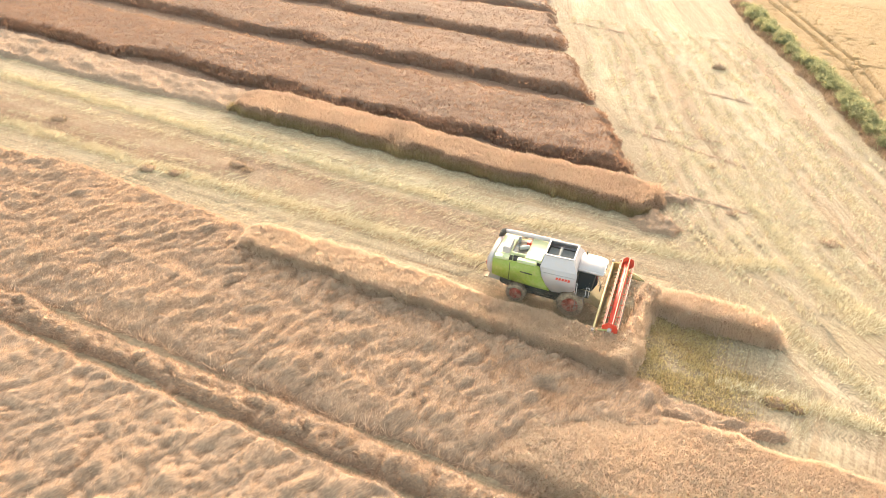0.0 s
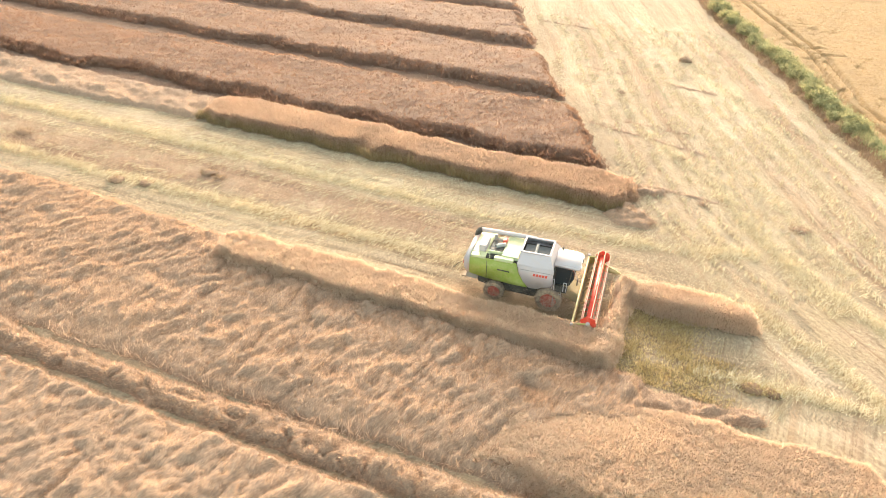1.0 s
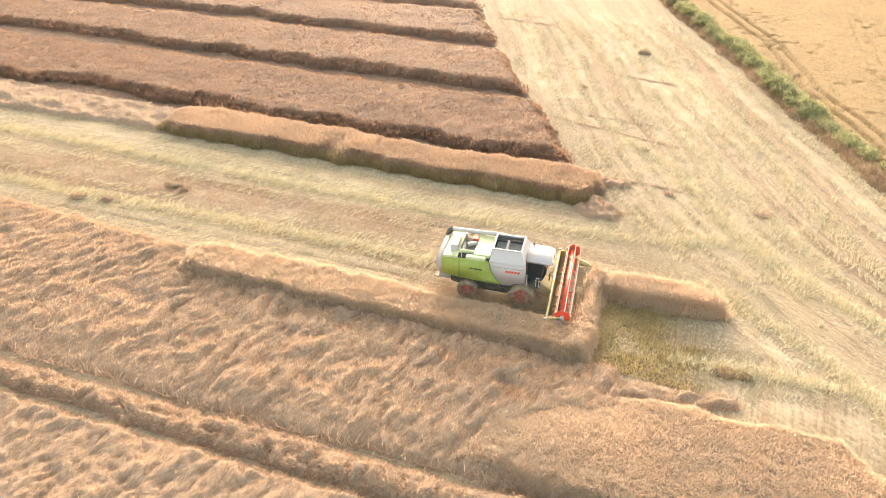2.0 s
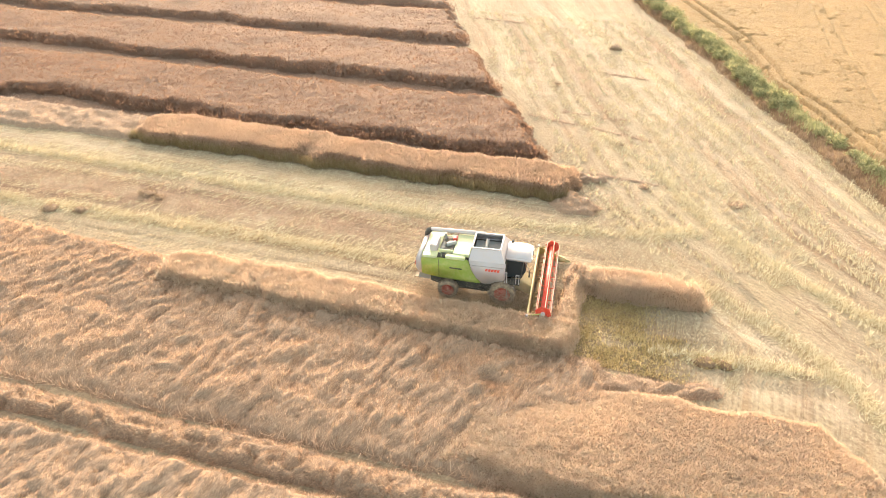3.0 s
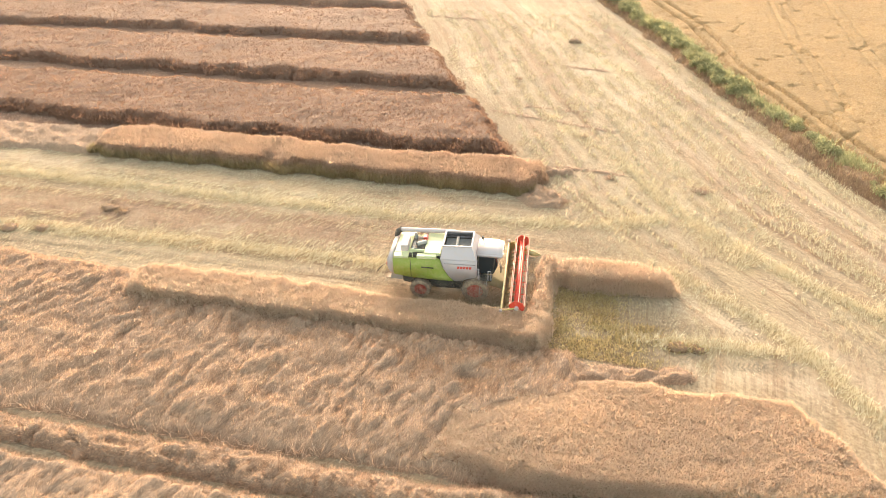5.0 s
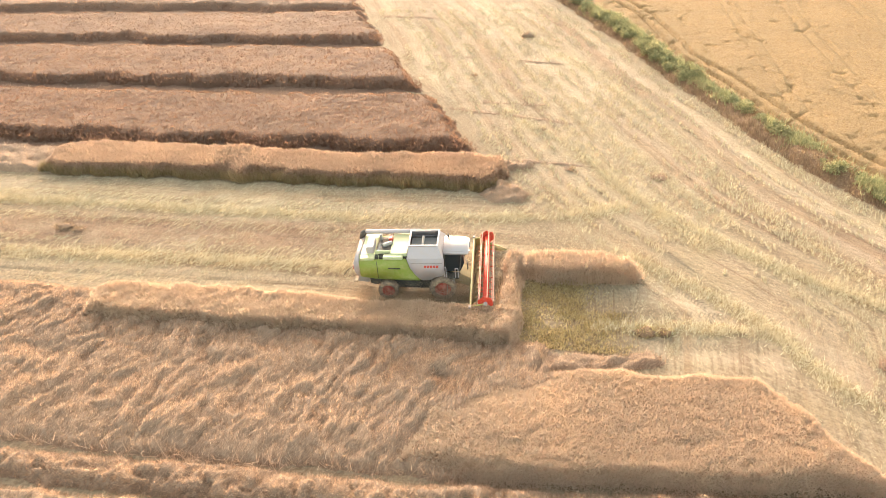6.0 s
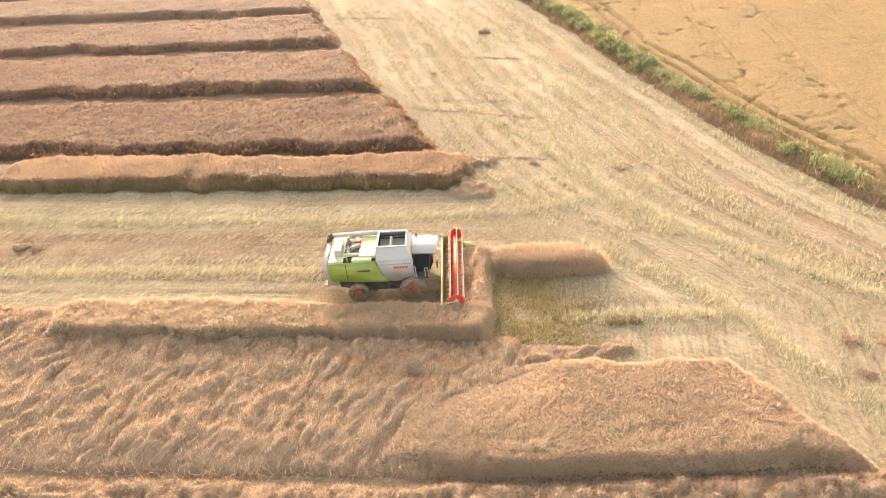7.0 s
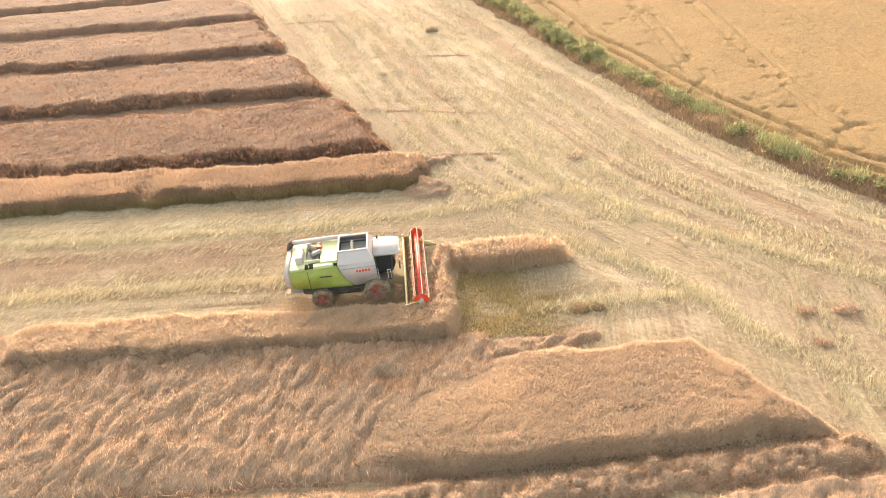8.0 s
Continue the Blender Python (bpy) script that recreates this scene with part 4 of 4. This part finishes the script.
def wheel(root, x, y, radius, width, name):
    side = -1 if y < 0 else 1
    m = pose(x, y, radius, -90 * side, 0, 0)
    w = width / 2
    bm = lathe(bmesh.new(), [(radius * 0.60, -w * 0.9), (radius * 0.80, -w), (radius * 0.94, -w * 0.92), (radius * 0.97, -w * 0.5), (radius * 0.97, w * 0.5),
                             (radius * 0.94, w * 0.92), (radius * 0.80, w), (radius * 0.60, w * 0.9), (radius * 0.60, -w * 0.9)], 40, m, False)
    for k in range(22):
        for s in (-1, 1):
            a = 2 * math.pi * (k + 0.25 * (s + 1)) / 22
            b = a + 0.16
            pts = []
            for ang, off in ((a, 0.02), (b, 0.95)):
                for rr in (radius * 0.95, radius * 1.0):
                    for da in (-0.035, 0.035):
                        pts.append(bm.verts.new(m @ Vector((math.cos(ang + da) * rr, math.sin(ang + da) * rr, s * off * w))))
            for f in ((0, 1, 3, 2), (4, 6, 7, 5), (0, 4, 5, 1), (2, 3, 7, 6), (0, 2, 6, 4), (1, 5, 7, 3)):
                bm.faces.new([pts[i] for i in f])
    tyre = part("tyre", bm, P_TYRE, root, "dusty black lugged tyre")
    bm = lathe(bmesh.new(), [(radius * 0.62, -w * 0.5), (radius * 0.62, w * 0.82), (radius * 0.56, w * 0.86), (radius * 0.52, w * 0.45), (radius * 0.30, w * 0.30),
                             (radius * 0.20, w * 0.62), (radius * 0.12, w * 0.66)], 32, m)
    part("rim", bm, P_RIM, tyre, "red wheel rim", True)
    return tyre


def combine():
    root = tagged(new("combine_harvester"), "green and white combine harvester cutting ripe crop", "combine harvester")
    # hull: rounded flanks, green behind and white in front
    hull = [(-1.75, 1.75), (-0.6, 1.60), (1.2, 1.50), (2.6, 1.45), (3.95, 1.55), (3.95, 3.35), (-1.75, 3.35)]
    part("chassis", soften(solid(bmesh.new(), hull, -1.30, 1.30), 0.05), P_DARK, root, "dark inner body")
    for s in (-1, 1):
        a, b = sorted((1.32 * s, 1.55 * s))
        green = [(-1.85, 1.85), (-0.7, 1.66), (1.3, 1.52), (2.35, 1.50), (1.95, 1.95), (1.62, 2.55), (1.42, 3.30), (-1.85, 3.22)]
        white = [(2.40, 1.50), (3.0, 1.55), (3.35, 1.75), (3.95, 1.90), (4.02, 3.36), (1.46, 3.36), (1.66, 2.55), (1.99, 1.95)]
        panel = part("side_panel", soften(solid(bmesh.new(), green, a, b), 0.07, 3), P_GREEN, root, "bright green side panel", True)
        front = part("side_panel", soften(solid(bmesh.new(), white, a, b), 0.07, 3), P_WHITE, root, "white front side panel", True)
        yo = 1.556 * s
        bm = bmesh.new()
        for k in range(5):        # plain red mark in five blocks
            x0 = 2.62 + k * 0.205
            pts = [(x0, 2.62), (x0 + 0.15, 2.62), (x0 + 0.19, 2.82), (x0 + 0.04, 2.82)]
            bm.faces.new([bm.verts.new((x, yo, z)) for x, z in pts])
        part("red_mark", bm, P_RED, front, "plain red maker's mark")
        bm = bmesh.new()
        for z0, z1, x0, x1 in ((2.98, 3.02, 1.75, 3.9),):
            solid(bm, [(x0, z0), (x1, z0), (x1, z1), (x0, z1)], min(yo, yo + 0.01 * s), max(yo, yo + 0.01 * s))
        part("crease", bm, P_GREY, front, "grey panel crease")
        bm = bmesh.new()
        solid(bm, [(0.15, 2.55), (1.0, 2.52), (1.0, 2.62), (0.15, 2.66)], min(yo, yo + 0.01 * s), max(yo, yo + 0.01 * s))
        part("type_plate", bm, P_DARK, panel, "dark model lettering bar")
        bm = bmesh.new()
        solid(bm, [(-0.62, 1.75), (-0.58, 1.75), (-0.58, 3.2), (-0.62, 3.2)], min(yo, yo + 0.006 * s), max(yo, yo + 0.006 * s))
        part("panel_gap", bm, P_DARK, panel)
    # rear hood
    hood = [(-2.35, 2.2), (-2.1, 1.7), (-1.72, 1.7), (-1.72, 3.35), (-2.05, 3.35), (-2.30, 3.0)]
    part("rear_hood", soften(solid(bmesh.new(), hood, -1.32, 1.32), 0.12, 3), P_WHITE, root, "white rounded rear hood", True)
    for s in (-1, 1):
        part("rear_light", slab(-2.40, -2.30, s * 1.05 - 0.1, s * 1.05 + 0.1, 2.25, 2.55, 0.02), P_RED, root, "red tail light")
    part("straw_chopper", soften(solid(bmesh.new(), [(-2.25, 1.05), (-1.4, 0.95), (-1.3, 1.7), (-2.1, 1.7)], -0.95, 0.95), 0.05), P_GREY, root, "grey straw chopper under the hood")
    for s in (-1, 1):
        part("deflector", slab(-2.55, -2.2, s * 0.6 - 0.3, s * 0.6 + 0.3, 0.95, 1.05, 0.02), P_BELLY, root)
    # decks and engine bay
    part("rear_deck", slab(-1.75, -0.75, -1.53, 1.53, 3.24, 3.43, 0.03), P_PALE, root, "pale green rear deck")
    part("cooler_box", slab(-1.35, -0.85, -0.95, 0.35, 3.40, 3.95, 0.05), P_WHITE, root, "white cooler housing")
    part("front_deck", slab(0.30, 1.47, -1.2, 1.50, 3.32, 3.58, 0.04), P_PALE, root, "pale green engine deck")
    part("deck_step", slab(-0.15, 1.2, -1.53, -1.12, 3.26, 3.50, 0.04), P_PALE, root, "pale deck edge box")
    part("engine", slab(-0.65, 0.3, -0.75, 0.75, 3.2, 3.55, 0.06), P_DARK, root, "dark engine block")
    bm = bmesh.new()
    rod(bm, (-0.5, 0.55, 3.5), (-0.5, 0.55, 4.05), 0.09, 12)
    part("exhaust", bm, P_GREY, root)
    bm = bmesh.new()
    rod(bm, (-0.3, -0.3, 3.62), (0.3, 0.1, 3.62), 0.16, 14)
    part("air_filter", bm, P_GREY, root)
    part("intake_arm", slab(-0.75, 0.4, -0.95, -0.80, 3.38, 3.62, 0.04), P_PALE, root)
    part("pump", slab(0.05, 0.32, 0.35, 0.8, 3.5, 3.8, 0.04), P_RED, root, "small red engine fitting")
    # grain tank with open extensions
    x0, x1, w0, w1, z0, z1 = 1.62, 3.58, 1.54, 0.94, 3.36, 4.04
    bx0, bx1 = 1.48, 3.96
    bm = bmesh.new()

    def frustum(bm, lo, hi, zl, zh, thick):
        (a0, a1, aw), (b0, b1, bw) = lo, hi
        for corner in range(4):
            def ring(t, z, c):
                q0, q1, qw = c
                return [(q0 + t, -qw + t), (q1 - t, -qw + t), (q1 - t, qw - t), (q0 + t, qw - t)][corner], [(q0 + t, -qw + t), (q1 - t, -qw + t), (q1 - t, qw - t), (q0 + t, qw - t)][(corner + 1) % 4]
            (p, q), (r, s) = ring(0, zl, lo), ring(0, zh, hi)
            (pi, qi), (ri, si) = ring(thick, zl, lo), ring(thick, zh, hi)
            vs = [bm.verts.new((*c, z)) for c, z in ((p, zl), (q, zl), (s, zh), (r, zh), (pi, zl), (qi, zl), (si, zh), (ri, zh))]
            for f in ((0, 1, 2, 3), (5, 4, 7, 6), (3, 2, 6, 7), (1, 0, 4, 5)):
                bm.faces.new([vs[i] for i in f])
        bmesh.ops.recalc_face_normals(bm, faces=bm.faces)
        return bm
    part("grain_tank", frustum(bm, (bx0, bx1, w0), (x0, x1, w1), z0, z1, 0.06), P_WHITE, root, "white open grain tank")
    part("tank_rim", frustum(bmesh.new(), (x0 - 0.04, x1 + 0.04, w1 + 0.04), (x0 - 0.05, x1 + 0.05, w1 + 0.05), z1 - 0.03, z1 + 0.06, 0.1), P_WHITE, root)
    part("tank_floor", slab(bx0 + 0.2, bx1 - 0.25, -0.85, 0.85, 3.45, 3.52, 0), P_INSIDE, root, "dark tank floor")
    bm = bmesh.new()
    rod(bm, (2.5, -0.7, 3.6), (2.5, 0.5, 3.85), 0.11, 10)
    part("filling_auger", bm, P_GREY, root)
    # unloading tube folded along the far edge
    bm = bmesh.new()
    rod(bm, (-1.75, 1.40, 3.70), (2.2, 1.30, 3.80), 0.16, 18)
    tube = part("unloading_tube", bm, P_WHITE, root, "pale unloading tube folded back", True)
    bm = bmesh.new()
    rod(bm, (-1.72, 1.40, 3.72), (-2.0, 1.40, 3.55), 0.20, 16)
    rod(bm, (-1.98, 1.40, 3.58), (-2.08, 1.40, 3.15), 0.19, 16)
    part("spout", bm, P_DARK, tube, "black rubber spout")
    # cab
    cabin = [(3.98, 1.75), (5.05, 1.75), (5.35, 2.45), (5.15, 3.30), (3.98, 3.30)]
    cab = part("cab", soften(solid(bmesh.new(), cabin, -0.80, 0.80), 0.06), M_GLASS, root, "dark glazed cab")
    roof = [(3.92, 3.30), (5.35, 3.26), (5.72, 3.32), (5.66, 3.46), (5.2, 3.58), (3.92, 3.60)]
    part("cab_roof", soften(solid(bmesh.new(), roof, -1.02, 1.02), 0.12, 3), P_WHITE, cab, "white cab roof", True)
    for s in (-1, 1):
        bm = bmesh.new()
        rod(bm, (5.0, 0.80 * s, 1.8), (5.18, 0.80 * s, 3.3), 0.04)
        part("cab_pillar", bm, P_DARK, cab)
        part("cab_pillar", rod(bmesh.new(), (4.0, 0.80 * s, 1.8), (4.0, 0.80 * s, 3.3), 0.05), P_DARK, cab)
        bm = bmesh.new()
        rod(bm, (5.3, 0.9 * s, 3.2), (5.62, 1.35 * s, 2.9), 0.022)
        rod(bm, (5.62, 1.35 * s, 2.9), (5.62, 1.35 * s, 2.5), 0.022)
        arm = part("mirror_arm", bm, P_GREY, cab)
        part("mirror", slab(5.58, 5.66, 1.35 * s - 0.14, 1.35 * s + 0.14, 2.4, 2.9, 0.03), P_DARK, arm)
        part("work_lamp", slab(5.66, 5.74, s * 0.6 - 0.1, s * 0.6 + 0.1, 3.33, 3.44, 0.02), M_LAMP, cab)
    bm = bmesh.new()
    rod(bm, (4.2, 0.85, 3.58), (4.2, 0.85, 3.80), 0.07, 12)
    part("beacon", bm, P_DARK, cab)
    # platform, ladder and rails
    part("cab_platform", slab(3.95, 5.0, -1.55, -0.82, 1.68, 1.76, 0.02), P_DARK, root)
    bm = bmesh.new()
    for x in (4.15, 4.65):
        rod(bm, (x, -1.62, 0.45), (x, -1.55, 1.75), 0.025)
    for k in range(5):
        rod(bm, (4.15, -1.62, 0.5 + k * 0.27), (4.65, -1.62, 0.5 + k * 0.27), 0.022)
    part("ladder", bm, P_GREY, root)

    def rail(pts, mat=P_WHITE):
        bm = bmesh.new()
        for p, q in zip(pts, pts[1:]):
            rod(bm, p, q, 0.024)
        part("handrail", bm, mat, root, "pale tubular handrail")
    rail([(-1.75, -1.42, 3.35), (-1.75, -1.42, 3.72), (-0.45, -1.42, 3.72), (-0.45, -1.42, 3.35)], P_PALE)
    rail([(-1.1, -1.42, 3.35), (-1.1, -1.42, 3.72)], P_PALE)
    rail([(4.0, -1.5, 1.76), (4.0, -1.5, 2.65), (4.12, -1.5, 2.65), (4.12, -1.5, 1.76)])
    rail([(4.95, -1.5, 1.76), (4.95, -1.5, 2.5), (4.75, -1.5, 2.5), (4.75, -1.5, 1.76)])
    rail([(-2.3, -1.25, 2.6), (-2.6, -1.55, 2.55), (-2.95, -1.75, 2.2)], P_DARK)
    # running gear
    bm = bmesh.new()
    rod(bm, (0, -1.3, 0.74), (0, 1.3, 0.74), 0.12, 12)
    rod(bm, (0, 0, 0.74), (0, 0, 1.7), 0.14, 10)
    part("rear_axle", bm, P_DARK, root)
    bm = bmesh.new()
    rod(bm, (3.85, -1.3, 0.92), (3.85, 1.3, 0.92), 0.18, 12)
    part("front_axle", bm, P_DARK, root)
    part("transmission", slab(3.3, 4.3, -0.7, 0.7, 0.75, 1.6, 0.05), P_DARK, root)
    # cleaning housing, made deeper and wider so its dark bulk imitates shade underneath
    part("sieve_box", soften(solid(bmesh.new(), [(-1.3, 1.0), (-0.7, 0.85), (0.8, 0.62), (2.8, 0.55), (3.2, 1.6), (-1.3, 1.75)], -1.12, 1.12), 0.04), P_DARK, root, "dark dusty cleaning housing, enlarged to stand in for underbody shade")
    for s in (-1, 1):
        bm = bmesh.new()
        rod(bm, (1.7, 1.25 * s, 1.25), (1.7, 1.38 * s, 1.25), 0.32, 20)
        part("belt_pulley", bm, P_DARK, root)
        wheel(root, 0.0, 1.42 * s, 0.74, 0.5, "rear")
        wheel(root, 3.85, 1.45 * s, 0.93, 0.66, "front")
    # feeder
    part("feeder_house", soften(solid(bmesh.new(), [(4.1, 1.0), (5.75, 0.35), (5.85, 1.05), (4.5, 1.8)], -0.72, 0.72), 0.05), P_BACK, root, "dusty olive feeder house")
    for s in (-1, 1):
        bm = bmesh.new()
        rod(bm, (4.2, 0.55 * s, 0.8), (5.6, 0.55 * s, 0.5), 0.06)
        part("lift_ram", bm, P_GREY, root)
    return root


def header():
    """The cutting table with its reel, carried on the feeder house."""
    W = 4.15
    root = tagged(new("cutting_header"), "wide green cutting header with a red reel", "header")
    part("back_wall", soften(solid(bmesh.new(), [(5.80, 0.25), (5.92, 0.25), (5.92, 1.18), (5.80, 1.22)], -W, W), 0.02), P_BACK, root, "dusty olive back wall")
    bm = bmesh.new()
    rod(bm, (5.84, -W, 1.24), (5.84, W, 1.24), 0.07, 10)
    part("top_beam", bm, P_BEAM, root, "pale green top beam")
    bm = bmesh.new()
    rod(bm, (5.76, -W, 0.55), (5.76, W, 0.55), 0.07, 8)
    part("lower_beam", bm, P_BACK, root)
    part("table", soften(solid(bmesh.new(), [(5.85, 0.18), (7.25, 0.12), (7.30, 0.16), (5.85, 0.26)], -W, W), 0.01), P_BELLY, root, "dusty table floor")
    bm = bmesh.new()
    for k in range(56):
        y = -W + (k + 0.5) * 2 * W / 56
        solid(bm, [(7.22, 0.14), (7.42, 0.14), (7.42, 0.155), (7.22, 0.17)], y - 0.02, y + 0.02)
    part("cutter_bar", bm, P_GREY, root, "row of steel knife fingers")
    m = pose(6.25, -W + 0.1, 0.58, -90, 0, 0)
    bm = lathe(bmesh.new(), [(0.17, 0), (0.17, 2 * W - 0.2)], 18, m)
    for s in (-1, 1):
        prev = None
        for k in range(180):
            y = s * (W - 0.15 - (W - 0.75) * k / 179)
            a = k / 179 * 2 * math.pi * 6.5 * s
            c, d = math.cos(a), math.sin(a)
            cur = [bm.verts.new((6.25 + c * r, y, 0.58 + d * r)) for r in (0.16, 0.31)]
            if prev:
                bm.faces.new((prev[0], prev[1], cur[1], cur[0]))
            prev = cur
    part("table_auger", bm, P_BACK, root, "dusty spiral table auger")
    for s in (-1, 1):
        a, b = sorted((s * W, s * (W + 0.09)))
        prof = [(5.78, 0.15), (7.35, 0.08), (8.15, 0.10), (7.5, 0.55), (6.9, 0.85), (6.2, 1.15), (5.78, 1.25)]
        part("end_plate", soften(solid(bmesh.new(), prof, a, b), 0.02), P_OLIVE, root, "olive end plate")
        part("crop_divider", soften(solid(bmesh.new(), [(7.3, 0.08), (8.35, 0.12), (7.7, 0.50), (7.2, 0.60)], a - 0.06, b + 0.06), 0.06, 3), P_BEAM, root, "dusty crop divider nose", True)
        part("end_marker", slab(5.74, 5.90, s * (W + 0.02) - 0.09, s * (W + 0.02) + 0.09, 1.22, 1.42, 0.02), P_WHITE, root, "white end cap")
        bm = bmesh.new()
        rod(bm, (5.84, s * (W - 0.12), 1.24), (6.95, s * (W - 0.12), 1.52), 0.055)
        part("reel_arm", bm, P_OLIVE, root, "olive reel arm")
    # reel
    cx, cz, R = 6.85, 1.50, 0.52
    bm = bmesh.new()
    rod(bm, (cx, -W + 0.15, cz), (cx, W - 0.15, cz), 0.20, 14)
    reel = part("reel", bm, P_RED, root, "red pick-up reel", True)
    for k in range(6):
        a = 2 * math.pi * k / 6 + 0.3
        bx, bz = cx + math.cos(a) * R, cz + math.sin(a) * R
        bm = bmesh.new()
        rod(bm, (bx, -W + 0.15, bz), (bx, W - 0.15, bz), 0.034, 8)
        part("reel_bar", bm, P_BARS, reel, "dusty pale red reel bar")
        bm = bmesh.new()
        for j in range(54):
            y = -W + 0.25 + j * (2 * W - 0.5) / 53
            solid(bm, [(bx - 0.012, bz - 0.30), (bx + 0.012, bz - 0.30), (bx + 0.012, bz), (bx - 0.012, bz)], y - 0.012, y + 0.012)
        tagged(part("tine_row", bm, P_RED, reel, "thin reel tines"), kind="stuff")
    for j in range(7):
        y = -W + 0.2 + j * (2 * W - 0.4) / 6
        bm = bmesh.new()
        if j in (0, 6):
            lathe(bm, [(R * 1.05, -0.02), (R * 1.05, 0.02)], 6, pose(cx, y, cz, -90, 0, 0) @ pose(0, 0, 0, 0, 0, 17))
            part("reel_end", bm, P_RED, reel, "red six-sided reel end")
        else:
            for k in range(6):
                a = 2 * math.pi * k / 6 + 0.3
                rod(bm, (cx, y, cz), (cx + math.cos(a) * R, y, cz + math.sin(a) * R), 0.03, 6)
            part("reel_spider", bm, P_RED, reel)
    for s in (-1, 1):
        bm = bmesh.new()
        rod(bm, (cx, s * (W - 0.15), cz), (cx, s * (W - 0.02), cz), 0.14, 12)
        part("reel_hub", bm, P_WHITE, reel, "pale reel bearing")
    return root


def dust_cloud():
    """Fine chaff and dust whirled up beside the wheels, as specks."""
    r = np.random.default_rng(21)
    spots = ((-1.7, -1.7, 0.3, 0.8, 0.55, 0.45, 14000), (0.3, -2.0, 0.25, 0.9, 0.5, 0.40, 10000), (2.2, -2.0, 0.35, 1.0, 0.5, 0.45, 14000), (4.5, -1.9, 0.5, 0.8, 0.7, 0.65, 18000), (5.1, -0.6, 0.7, 0.5, 1.2, 0.6, 9000))
    c = np.concatenate([r.normal((x, y, z), (sx, sy, sz), (n, 3)) for x, y, z, sx, sy, sz, n in spots])
    c[:, 2] = np.abs(c[:, 2])
    d = r.normal(0, 1, (len(c), 3, 3))
    d /= np.linalg.norm(d, axis=2)[:, :, None]
    v = c[:, None, :] + d * r.uniform(0.012, 0.028, (len(c), 1, 1))
    v[:, :, 2] = np.maximum(v[:, :, 2], 0.0)
    ob = new("dust_cloud", mesh_of("dust_cloud", v.reshape(-1, 3), np.arange(3 * len(c)).reshape(-1, 3), M_DUST))
    return tagged(ob, "tan dust and chaff whirling beside the wheels", "dust", kind="stuff")


M_DUST = blade_material("dust_specks", [(0.0, (0.34, 0.26, 0.19)), (1.0, (0.48, 0.38, 0.28))], 0.9, 0.4)
PLACE = pose(-12.73, 38.9, 0.0, 0, 0, 6.5)
combine().matrix_basis = PLACE
header().matrix_basis = PLACE
dust_cloud().matrix_basis = PLACE
